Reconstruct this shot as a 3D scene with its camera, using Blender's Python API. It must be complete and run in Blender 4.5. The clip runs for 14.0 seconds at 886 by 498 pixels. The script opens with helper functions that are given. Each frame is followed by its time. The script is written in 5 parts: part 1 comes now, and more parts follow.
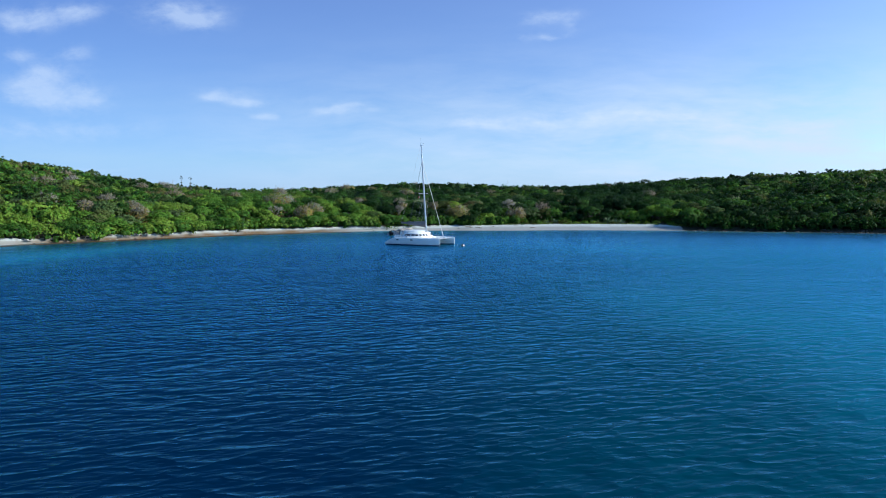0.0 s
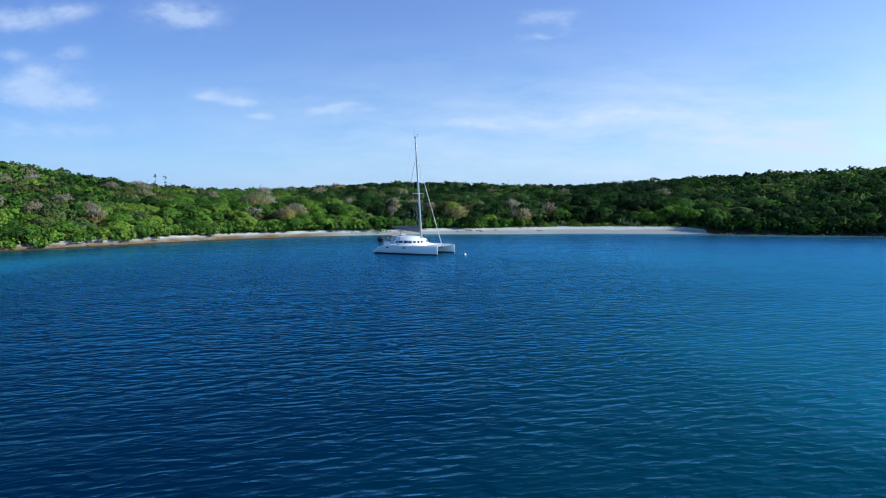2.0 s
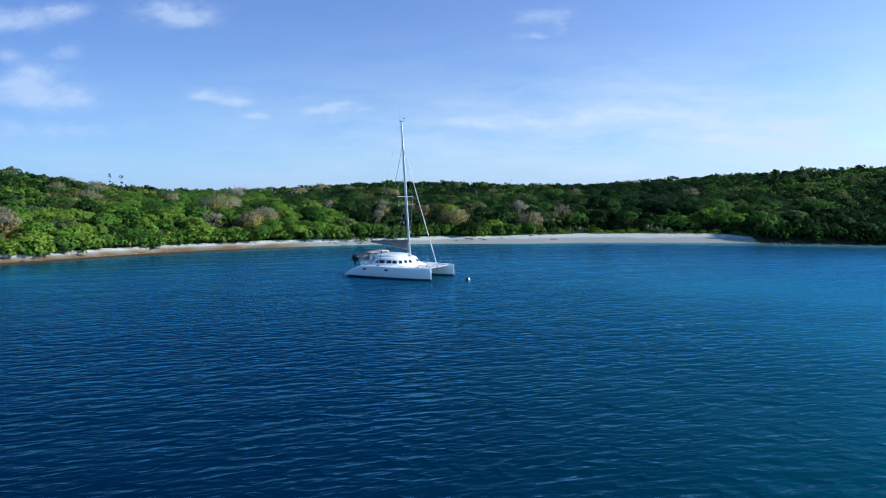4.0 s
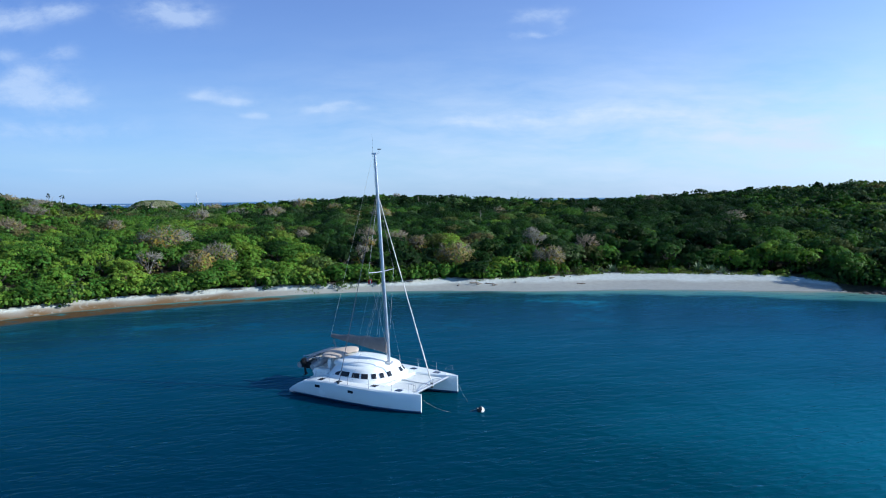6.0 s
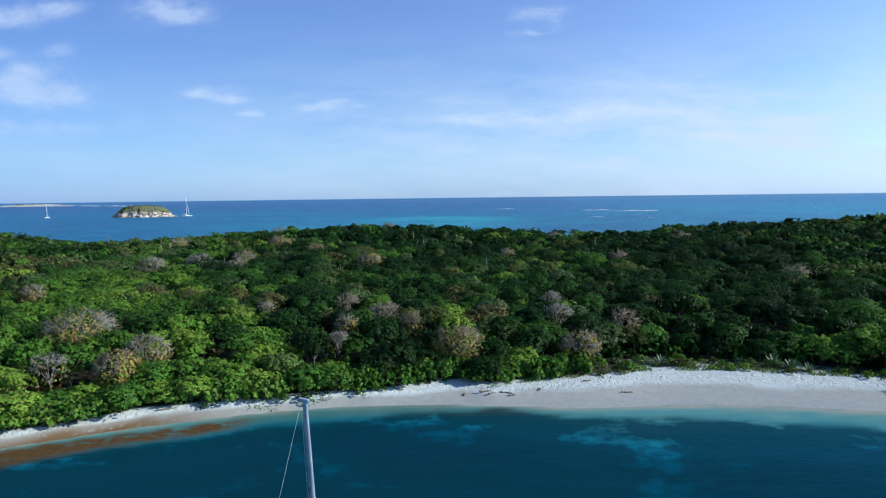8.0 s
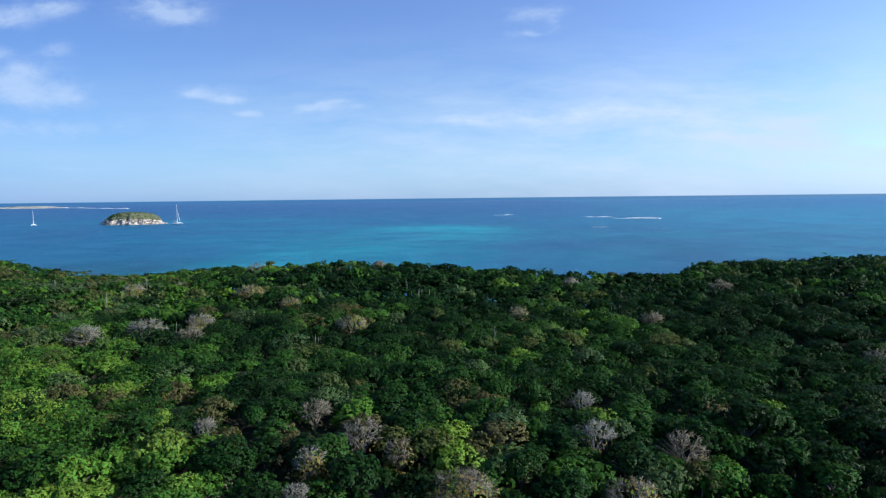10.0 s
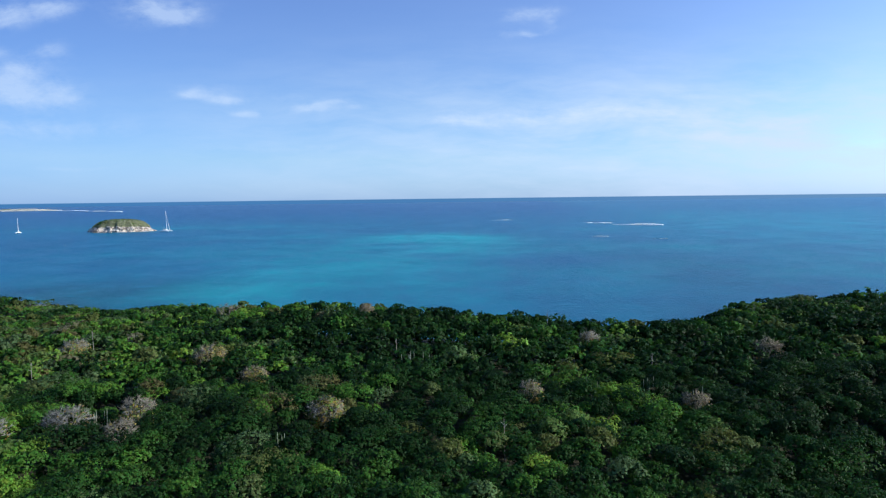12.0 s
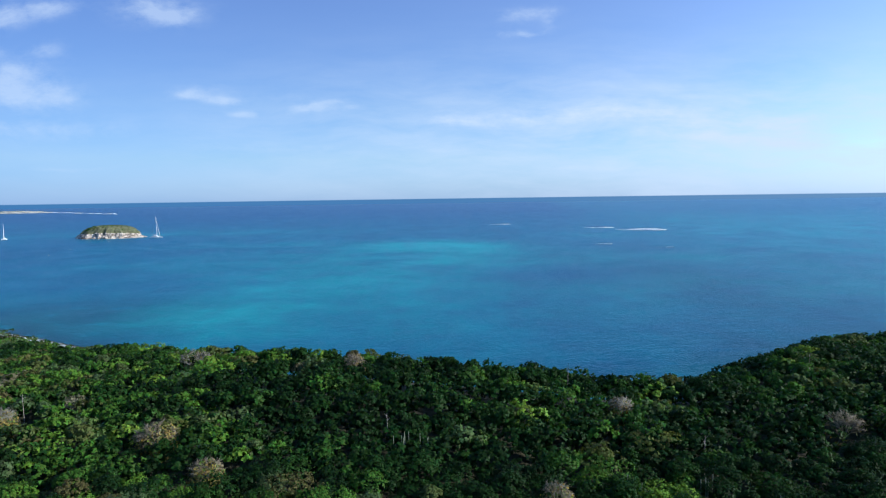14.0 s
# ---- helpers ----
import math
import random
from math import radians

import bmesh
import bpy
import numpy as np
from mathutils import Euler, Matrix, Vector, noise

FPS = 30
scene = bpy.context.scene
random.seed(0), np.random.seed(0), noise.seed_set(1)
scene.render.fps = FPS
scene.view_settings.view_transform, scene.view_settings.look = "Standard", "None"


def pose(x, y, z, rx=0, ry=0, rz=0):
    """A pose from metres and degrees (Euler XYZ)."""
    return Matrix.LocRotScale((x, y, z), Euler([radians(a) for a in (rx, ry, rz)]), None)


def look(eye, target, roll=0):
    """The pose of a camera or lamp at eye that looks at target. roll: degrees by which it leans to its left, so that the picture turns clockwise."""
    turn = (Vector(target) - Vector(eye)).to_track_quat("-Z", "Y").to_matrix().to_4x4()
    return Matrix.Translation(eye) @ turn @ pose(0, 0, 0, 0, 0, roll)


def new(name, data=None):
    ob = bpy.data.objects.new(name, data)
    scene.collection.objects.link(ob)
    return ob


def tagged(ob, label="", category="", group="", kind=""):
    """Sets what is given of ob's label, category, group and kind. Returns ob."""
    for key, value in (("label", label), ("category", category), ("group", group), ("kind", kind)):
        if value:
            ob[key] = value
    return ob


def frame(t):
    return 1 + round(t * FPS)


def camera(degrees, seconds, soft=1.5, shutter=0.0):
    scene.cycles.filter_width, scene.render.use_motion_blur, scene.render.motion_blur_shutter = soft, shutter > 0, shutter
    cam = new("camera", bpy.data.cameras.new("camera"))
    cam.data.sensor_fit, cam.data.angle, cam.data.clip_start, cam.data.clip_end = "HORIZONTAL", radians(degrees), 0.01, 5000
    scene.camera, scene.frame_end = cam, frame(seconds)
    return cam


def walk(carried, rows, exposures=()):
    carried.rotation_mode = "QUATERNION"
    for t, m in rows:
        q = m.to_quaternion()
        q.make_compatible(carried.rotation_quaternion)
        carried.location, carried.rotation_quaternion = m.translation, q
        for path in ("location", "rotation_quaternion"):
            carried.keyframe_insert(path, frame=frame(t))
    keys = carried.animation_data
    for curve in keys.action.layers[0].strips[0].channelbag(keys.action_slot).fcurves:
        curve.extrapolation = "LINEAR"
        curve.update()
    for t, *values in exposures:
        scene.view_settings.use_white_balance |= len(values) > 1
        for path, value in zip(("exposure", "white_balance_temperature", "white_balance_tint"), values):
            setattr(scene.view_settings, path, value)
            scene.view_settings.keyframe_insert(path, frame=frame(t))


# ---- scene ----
cam = camera(70.3, 14.0, 1.1)
PATH = [
    (0, (0.506, -1.31, 7.593), (0.476, 0.684, 7.439), -0.3),
    (0.5, (-0.011, 1.697, 7.554), (-0.032, 3.691, 7.401), -0.3),
    (1, (0.004, 5.548, 7.683), (-0.015, 7.542, 7.529), -0.4),
    (1.5, (0.203, 9.969, 7.836), (0.184, 11.962, 7.681), -0.4),
    (2, (-0.032, 14.728, 7.813), (-0.049, 16.721, 7.657), -0.4),
    (4.5, (-0.125, 44.457, 8.951), (-0.129, 46.45, 8.793), -0.6),
    (5, (-0.018, 50.805, 9.795), (-0.023, 52.799, 9.637), -0.7),
    (5.5, (-0.076, 57.034, 11.529), (-0.08, 59.028, 11.37), -0.7),
    (6, (-0.016, 63.537, 13.821), (-0.019, 65.53, 13.661), -0.7),
    (6.5, (-0.043, 69.676, 16.131), (-0.044, 71.67, 15.969), -0.7),
    (7, (-0.274, 75.922, 18.56), (-0.269, 77.915, 18.395), -0.7),
    (7.5, (-0.365, 82.084, 20.876), (-0.358, 84.077, 20.711), -0.7),
    (8, (-0.413, 88.305, 23.36), (-0.405, 90.298, 23.194), -0.7),
    (8.5, (-0.455, 94.402, 25.705), (-0.446, 96.395, 25.538), -0.8),
    (9, (-0.519, 100.607, 28.022), (-0.508, 102.6, 27.857), -0.7),
    (11.5, (0.209, 128.984, 38.307), (0.229, 130.977, 38.142), -0.7),
    (12, (0.168, 134.491, 40.092), (0.192, 136.484, 39.928), -0.7),
    (12.5, (0.041, 139.927, 41.638), (0.067, 141.92, 41.473), -0.7),
    (13, (0.035, 145.38, 43.185), (0.063, 147.373, 43.021), -0.8),
    (13.5, (0.055, 150.597, 44.74), (0.086, 152.59, 44.577), -0.8),
    (14, (0.037, 156.459, 46.298), (0.068, 158.452, 46.134), -0.8),
]
walk(cam, [(t, look(eye, target, roll)) for t, eye, target, roll in PATH], [(0, .25, 5850, 9), (14, .25, 5850, 9)])

# ---- world, sun ----
SUN_AZ, SUN_EL = radians(101), radians(27)      # azimuth from +y towards +x
SUN_DIR = Vector((math.sin(SUN_AZ) * math.cos(SUN_EL), math.cos(SUN_AZ) * math.cos(SUN_EL), math.sin(SUN_EL)))


class Nodes:
    """A small writer of node trees: calls make nodes, links follow the arguments."""

    def __init__(self, tree):
        self.tree = tree
        tree.nodes.clear()

    def add(self, kind, out=0, inputs=None, operation="", use_clamp=False, attribute_name="", feature=""):
        n = self.tree.nodes.new(kind)
        if operation:
            n.operation = operation
        if use_clamp:
            n.use_clamp = True
        if attribute_name:
            n.attribute_name = attribute_name
        if feature:
            n.feature = feature
        for k, v in (inputs or {}).items():
            self.put(n.inputs[k], v)
        return n.outputs[out]

    def put(self, socket, v):
        if isinstance(v, bpy.types.NodeSocket):
            self.tree.links.new(v, socket)
        else:
            socket.default_value = v

    def math(self, op, a, b=0.0, c=0.0, clamp=False):
        return self.add("ShaderNodeMath", inputs={0: a, 1: b, 2: c}, operation=op, use_clamp=clamp)

    def vmath(self, op, a, b=(0, 0, 0), out=0):
        return self.add("ShaderNodeVectorMath", out, {0: a, 1: b}, operation=op)

    def noise(self, vec, scale, detail=4.0, rough=0.55, out=0):
        return self.add("ShaderNodeTexNoise", out, {"Vector": vec, "Scale": scale, "Detail": detail, "Roughness": rough})

    def ramp(self, fac, stops, interp="LINEAR"):
        n = self.tree.nodes.new("ShaderNodeValToRGB")
        n.color_ramp.interpolation = interp
        el = n.color_ramp.elements
        while len(el) > 1:
            el.remove(el[-1])
        for i, (p, col) in enumerate(stops):
            e = el[0] if i == 0 else el.new(p)
            e.position, e.color = p, (*col, 1) if len(col) == 3 else col
        self.put(n.inputs[0], fac)
        return n.outputs[0]

    def remap(self, v, a, b, c=0.0, d=1.0):
        return self.add("ShaderNodeMapRange", inputs={0: v, 1: a, 2: b, 3: c, 4: d})

    def mix(self, fac, a, b, blend="MIX"):
        n = self.tree.nodes.new("ShaderNodeMix")
        n.data_type, n.blend_type = "RGBA", blend
        for s, v in ((0, fac), (6, a), (7, b)):
            self.put(n.inputs[s], v if isinstance(v, (bpy.types.NodeSocket, float, int)) else (*v, 1) if len(v) == 3 else v)
        return n.outputs[2]

    def mapping(self, vec, scale=(1, 1, 1), rot=(0, 0, 0), loc=(0, 0, 0)):
        return self.add("ShaderNodeMapping", inputs={"Vector": vec, "Scale": scale, "Rotation": rot, "Location": loc})


world = bpy.data.worlds.new("sky")
scene.world = world
world.use_nodes = True
N = Nodes(world.node_tree)
SKY = N.add("ShaderNodeTexSky")
atmosphere = SKY.node
atmosphere.sky_type, atmosphere.sun_disc, atmosphere.sun_elevation, atmosphere.sun_rotation = "NISHITA", False, SUN_EL, SUN_AZ
atmosphere.altitude, atmosphere.air_density, atmosphere.dust_density, atmosphere.ozone_density = 10.0, 1.0, 0.10, 2.6
way = N.add("ShaderNodeTexCoord", 0)
sx = N.add("ShaderNodeSeparateXYZ", 0, {0: way})
sep = sx.node
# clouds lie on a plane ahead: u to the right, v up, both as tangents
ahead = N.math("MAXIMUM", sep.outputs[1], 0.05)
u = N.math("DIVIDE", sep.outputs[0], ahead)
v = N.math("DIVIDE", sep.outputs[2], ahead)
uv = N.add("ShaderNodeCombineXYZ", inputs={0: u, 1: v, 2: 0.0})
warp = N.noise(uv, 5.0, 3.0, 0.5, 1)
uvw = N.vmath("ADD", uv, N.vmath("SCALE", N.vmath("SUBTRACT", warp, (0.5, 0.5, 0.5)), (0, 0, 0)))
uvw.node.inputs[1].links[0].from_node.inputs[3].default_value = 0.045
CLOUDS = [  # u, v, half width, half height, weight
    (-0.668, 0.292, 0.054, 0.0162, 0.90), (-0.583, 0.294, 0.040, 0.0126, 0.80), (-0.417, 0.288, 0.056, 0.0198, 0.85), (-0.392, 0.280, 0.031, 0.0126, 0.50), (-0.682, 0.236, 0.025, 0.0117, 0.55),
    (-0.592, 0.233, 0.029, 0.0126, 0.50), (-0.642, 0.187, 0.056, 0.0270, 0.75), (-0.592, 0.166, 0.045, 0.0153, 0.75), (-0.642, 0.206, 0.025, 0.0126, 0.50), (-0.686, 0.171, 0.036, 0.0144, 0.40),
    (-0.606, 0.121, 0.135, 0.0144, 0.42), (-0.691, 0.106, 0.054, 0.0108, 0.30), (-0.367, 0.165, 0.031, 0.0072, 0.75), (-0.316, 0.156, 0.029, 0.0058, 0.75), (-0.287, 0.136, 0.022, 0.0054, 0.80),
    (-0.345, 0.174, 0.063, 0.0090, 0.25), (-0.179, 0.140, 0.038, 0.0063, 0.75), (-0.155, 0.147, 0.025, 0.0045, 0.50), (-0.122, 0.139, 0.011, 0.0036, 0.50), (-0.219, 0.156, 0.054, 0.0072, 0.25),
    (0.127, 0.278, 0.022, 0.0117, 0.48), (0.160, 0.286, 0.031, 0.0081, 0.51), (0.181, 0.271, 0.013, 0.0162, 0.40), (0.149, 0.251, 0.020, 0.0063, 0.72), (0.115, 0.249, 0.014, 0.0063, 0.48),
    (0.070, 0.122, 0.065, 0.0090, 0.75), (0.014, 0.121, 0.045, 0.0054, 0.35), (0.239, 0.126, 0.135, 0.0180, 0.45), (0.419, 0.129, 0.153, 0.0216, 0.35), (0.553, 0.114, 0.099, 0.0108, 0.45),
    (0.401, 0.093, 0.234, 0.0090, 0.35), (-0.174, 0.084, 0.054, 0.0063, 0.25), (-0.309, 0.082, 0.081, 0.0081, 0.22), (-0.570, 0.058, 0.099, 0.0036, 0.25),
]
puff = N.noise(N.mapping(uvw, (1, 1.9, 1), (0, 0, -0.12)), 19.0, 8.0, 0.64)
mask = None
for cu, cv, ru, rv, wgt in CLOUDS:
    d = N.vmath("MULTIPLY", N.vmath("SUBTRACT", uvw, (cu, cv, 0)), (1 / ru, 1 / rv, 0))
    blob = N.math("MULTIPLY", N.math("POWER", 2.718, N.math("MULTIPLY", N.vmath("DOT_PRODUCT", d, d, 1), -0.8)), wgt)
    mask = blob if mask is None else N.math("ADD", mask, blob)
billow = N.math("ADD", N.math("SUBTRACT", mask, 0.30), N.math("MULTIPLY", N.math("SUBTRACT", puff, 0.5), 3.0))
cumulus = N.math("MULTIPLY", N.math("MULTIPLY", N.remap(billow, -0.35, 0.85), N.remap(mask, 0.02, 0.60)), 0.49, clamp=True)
# thin high veil, thicker to the right and low down
streak = N.remap(N.noise(N.mapping(uvw, (1.2, 6.0, 1), (0, 0, -0.08)), 3.2, 7.0, 0.62), 0.32, 0.80)
veil_v = N.math("POWER", 2.718, N.math("MULTIPLY", N.math("POWER", N.math("DIVIDE", N.math("SUBTRACT", v, 0.085), 0.110), 2.0), -1.0))
veil_u = N.remap(u, -0.45, 0.45, 0.18, 1.45)
veil = N.math("MULTIPLY", N.math("MULTIPLY", streak, veil_v), N.math("MULTIPLY", veil_u, 0.95), clamp=True)
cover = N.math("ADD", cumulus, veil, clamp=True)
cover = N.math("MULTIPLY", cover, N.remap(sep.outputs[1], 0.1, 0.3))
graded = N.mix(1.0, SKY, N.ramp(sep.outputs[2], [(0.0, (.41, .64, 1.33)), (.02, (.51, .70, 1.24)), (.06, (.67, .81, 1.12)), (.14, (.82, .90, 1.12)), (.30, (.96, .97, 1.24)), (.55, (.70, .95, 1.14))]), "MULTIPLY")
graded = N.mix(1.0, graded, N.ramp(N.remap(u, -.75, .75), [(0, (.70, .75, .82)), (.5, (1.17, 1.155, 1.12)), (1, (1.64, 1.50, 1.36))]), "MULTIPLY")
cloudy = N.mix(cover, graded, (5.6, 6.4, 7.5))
# sea beyond the sheet's edge, under the horizon's dip
deep = N.ramp(N.remap(u, -.7, .7), [(0, (.55, 1.65, 3.4)), (.5, (.66, 1.72, 3.4)), (1, (1.2, 2.3, 3.8))])
final = N.mix(N.remap(sep.outputs[2], -0.0028, -0.0014), deep, cloudy)
back = N.add("ShaderNodeBackground", inputs={0: final, 1: 0.105})
wout = world.node_tree.nodes.new("ShaderNodeOutputWorld")
world.node_tree.links.new(back, wout.inputs[0])

sun = new("sun", bpy.data.lights.new("sun", "SUN"))
sun.data.energy, sun.data.angle, sun.data.color = 5.0, radians(0.6), (1.0, 0.92, 0.78)
sun.matrix_world = look((0, 0, 300), Vector((0, 0, 300)) - SUN_DIR)

# ---- materials ----


def material(name):
    m = bpy.data.materials.new(name)
    m.use_nodes = True
    n = Nodes(m.node_tree)
    return m, n


def finish(m, n, shader):
    o = m.node_tree.nodes.new("ShaderNodeOutputMaterial")
    m.node_tree.links.new(shader, o.inputs[0])
    return m


def bump(n, height, strength, distance):
    return n.add("ShaderNodeBump", inputs={"Height": height, "Strength": strength, "Distance": distance})


def surface(name, col, rough=0.5, metal=0.0, vary=0.12, scale=3.0, grain=40.0, relief=0.004, spec=0.5):
    """A plain painted, moulded or metal surface with uneven tone, faint stains and fine relief."""
    m, n = material(name)
    pos = n.add("ShaderNodeTexCoord", 3)
    big, fine = n.noise(pos, scale, 5.0), n.noise(pos, grain, 3.0)
    f = n.math("ADD", n.math("MULTIPLY", big, 0.7), n.math("MULTIPLY", fine, 0.3))
    lo, hi = [c * (1 - vary) for c in col], [min(1, c * (1 + vary)) for c in col]
    base = n.mix(n.remap(f, 0.3, 0.7), tuple(lo), tuple(hi))
    b = n.add("ShaderNodeBsdfPrincipled", inputs={"Base Color": base, "Metallic": metal, "Roughness": n.remap(big, 0.3, 0.7, max(rough - .08, .02), rough + .08),
                                                  "Specular IOR Level": spec, "Normal": bump(n, fine, 0.25, relief)})
    return finish(m, n, b)


def leaf_material(name, by_object, stops, gloss=0.55):
    m, n = material(name)
    t = n.math("MULTIPLY", n.add("ShaderNodeObjectInfo", 2), 1.0) if by_object else n.add("ShaderNodeAttribute", 2, attribute_name="tint")
    isl = n.add("ShaderNodeNewGeometry", 8)
    col = n.ramp(t, stops)
    pos = n.add("ShaderNodeNewGeometry", 0)
    wide = n.noise(pos, 0.05, 3.0)
    clump = n.noise(pos, 0.9, 3.0, .6)
    val = n.math("ADD", n.math("ADD", 0.70, n.math("MULTIPLY", isl, 0.50)), n.math("ADD", n.math("MULTIPLY", n.math("SUBTRACT", wide, 0.5), 0.4), n.math("MULTIPLY", n.math("SUBTRACT", clump, 0.5), 0.9)))
    # leaves shade with the round of their clump as well as with their own lie
    lie = n.add("ShaderNodeAttribute", 1, attribute_name="lie")
    turn = n.add("ShaderNodeVectorTransform", inputs={0: lie})
    turn.node.vector_type, turn.node.convert_from, turn.node.convert_to = "VECTOR", "OBJECT", "WORLD"
    round_ = n.vmath("NORMALIZE", n.vmath("ADD", n.vmath("MULTIPLY", turn, (1.35, 1.35, 1.35)), n.add("ShaderNodeNewGeometry", 1)))
    hue = n.math("ADD", 0.5, n.math("MULTIPLY", n.math("SUBTRACT", isl, 0.5), 0.05))
    col = n.add("ShaderNodeHueSaturation", inputs={"Hue": hue, "Saturation": 1.0, "Value": val, "Color": col})
    d = n.add("ShaderNodeBsdfPrincipled", inputs={"Base Color": col, "Roughness": gloss, "Specular IOR Level": 0.12, "Normal": round_})
    tr = n.add("ShaderNodeBsdfTranslucent", inputs={"Color": n.mix(1.0, col, (1.0, 1.1, 0.55), "MULTIPLY")})
    return finish(m, n, n.add("ShaderNodeMixShader", inputs={0: 0.28, 1: d, 2: tr}))


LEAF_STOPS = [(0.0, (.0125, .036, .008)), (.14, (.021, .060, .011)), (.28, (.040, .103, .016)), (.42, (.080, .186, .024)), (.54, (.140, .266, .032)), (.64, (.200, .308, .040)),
              (.72, (.084, .138, .054)), (.80, (.106, .132, .033)), (.88, (.134, .122, .046)), (.94, (.205, .200, .140)), (1.0, (.29, .205, .038))]
M_LEAF = leaf_material("foliage", True, LEAF_STOPS)
M_FOREST = leaf_material("forest_foliage", False, LEAF_STOPS)
M_TWIG = leaf_material("dry_twigs", False, [(0, (.31, .31, .29)), (.5, (.29, .27, .225)), (1, (.27, .235, .18))], 0.8)
M_BARK = surface("bark", (.16, .135, .11), 0.85, vary=.3, scale=6, grain=30, relief=.02)
M_DEADWOOD = surface("weathered_wood", (.30, .27, .24), 0.85, vary=.25, scale=5, grain=40, relief=.01)
M_AGAVE = surface("agave_leaf", (.11, .18, .085), 0.5, vary=.3, scale=1.5)
M_CACTUS = surface("cactus_skin", (.19, .22, .15), 0.7, vary=.25, scale=3)
M_GEL = surface("white_gelcoat", (.84, .89, .875), 0.22, vary=.03, scale=.8, relief=.001)
M_DECK = surface("nonskid_deck", (.85, .88, .855), 0.6, vary=.05, scale=2, grain=120, relief=.002)
M_STRIPE = surface("blue_boot_stripe", (.03, .12, .27), 0.35, vary=.1)
M_ANTIFOUL = surface("dark_antifouling", (.02, .05, .10), 0.6, vary=.2)
M_ALU = surface("mast_aluminium", (.62, .63, .64), 0.35, 0.75, vary=.08, scale=2)
M_STEEL = surface("stainless_steel", (.65, .65, .66), 0.22, 1.0, vary=.05)
M_WIRE = surface("rigging_wire", (.30, .31, .33), 0.4, 0.6, vary=.1)
M_ROPE_DARK = surface("dark_rope", (.04, .05, .07), 0.8, vary=.2)
M_ROPE = surface("pale_rope", (.50, .52, .48), 0.8, vary=.15)
M_SAIL = surface("furled_sailcloth", (.72, .70, .66), 0.7, vary=.1, scale=3)
M_TAUPE = surface("taupe_canvas", (.235, .205, .185), 0.85, vary=.15, scale=2.5, grain=150, relief=.004)
M_TAN = surface("tan_canvas", (.50, .42, .35), 0.85, vary=.10, scale=2, grain=150, relief=.003)
M_RUBBER = surface("grey_inflatable_fabric", (.36, .38, .385), 0.6, vary=.15)
M_BLACK = surface("black_plastic", (.018, .018, .02), 0.4, vary=.2)
M_RED = surface("red_flag_cloth", (.55, .02, .035), 0.8, vary=.1)
M_WHITE = surface("white_paint", (.78, .78, .76), 0.5, vary=.06)
M_NET = surface("trampoline_net", (.66, .70, .69), 0.8, vary=.08, grain=200)


def glass_material():
    m, n = material("tinted_acrylic")
    pos = n.add("ShaderNodeTexCoord", 3)
    b = n.add("ShaderNodeBsdfPrincipled", inputs={"Base Color": n.mix(n.noise(pos, 2.0), (.010, .012, .016), (.03, .034, .04)), "Roughness": 0.06, "IOR": 1.5})
    return finish(m, n, b)


M_GLASS = glass_material()
M_SOLAR = surface("solar_cells", (.06, .085, .13), 0.35, vary=.2, scale=4, spec=.5)


def ground_material():
    m, n = material("sand_and_soil")
    pos = n.add("ShaderNodeNewGeometry", 0)
    sand = n.add("ShaderNodeAttribute", 2, attribute_name="sand")
    wet = n.add("ShaderNodeAttribute", 2, attribute_name="wet")
    big, mid, fine = n.noise(pos, 0.12, 4), n.noise(pos, 1.4, 5, 0.6), n.noise(pos, 14, 4)
    dry = n.mix(n.remap(n.math("ADD", n.math("MULTIPLY", mid, .6), n.math("MULTIPLY", fine, .4)), .35, .65), (.39, .43, .412), (.555, .60, .582))
    dry = n.mix(n.remap(big, .45, .7, 0, .35), dry, (.375, .405, .385))
    damp = n.mix(n.remap(mid, .35, .65), (.292, .303, .280), (.338, .348, .322))
    shore = n.mix(n.remap(n.math("ADD", wet, n.math("MULTIPLY", n.math("SUBTRACT", big, .5), .5)), .42, .58), dry, damp)
    # dark flecks of weed and driftwood
    fleck = n.math("MULTIPLY", n.remap(n.noise(n.mapping(pos, (1, 2.2, 1)), 2.6, 5, .7), .66, .70), n.remap(n.noise(pos, .16, 2), .50, .62))
    shore = n.mix(n.math("MULTIPLY", fleck, 0.8), shore, (.07, .055, .04))
    # brown weed washed up along the western waterline
    wrack = n.math("MULTIPLY", n.add("ShaderNodeAttribute", 2, attribute_name="wrack"), n.remap(mid, .28, .44))
    shore = n.mix(wrack, shore, n.mix(fine, (.085, .050, .022), (.21, .135, .065)))
    soil = n.mix(n.remap(mid, .3, .7), (.020, .022, .012), (.055, .052, .030))
    edge = n.remap(n.math("ADD", sand, n.math("MULTIPLY", n.math("SUBTRACT", n.noise(pos, .7, 4), .5), .7)), .42, .58)
    col = n.mix(edge, soil, shore)
    dents = n.add("ShaderNodeTexVoronoi", 0, {"Vector": n.vmath("ADD", pos, n.vmath("SCALE", n.noise(pos, 2.0, 2, .5, 1), (0, 0, 0))), "Scale": 2.9}, feature="SMOOTH_F1")
    rough_h = n.math("ADD", n.math("MULTIPLY", dents, 1.0), n.math("MULTIPLY", mid, .8))
    h = n.math("MULTIPLY", rough_h, n.remap(wet, .35, .62, 1.0, 0.04))
    b = n.add("ShaderNodeBsdfPrincipled", inputs={"Base Color": col, "Roughness": n.remap(wet, .5, 1.0, .9, .45), "Specular IOR Level": .3, "Normal": bump(n, h, 0.9, 0.13)})
    return finish(m, n, b)


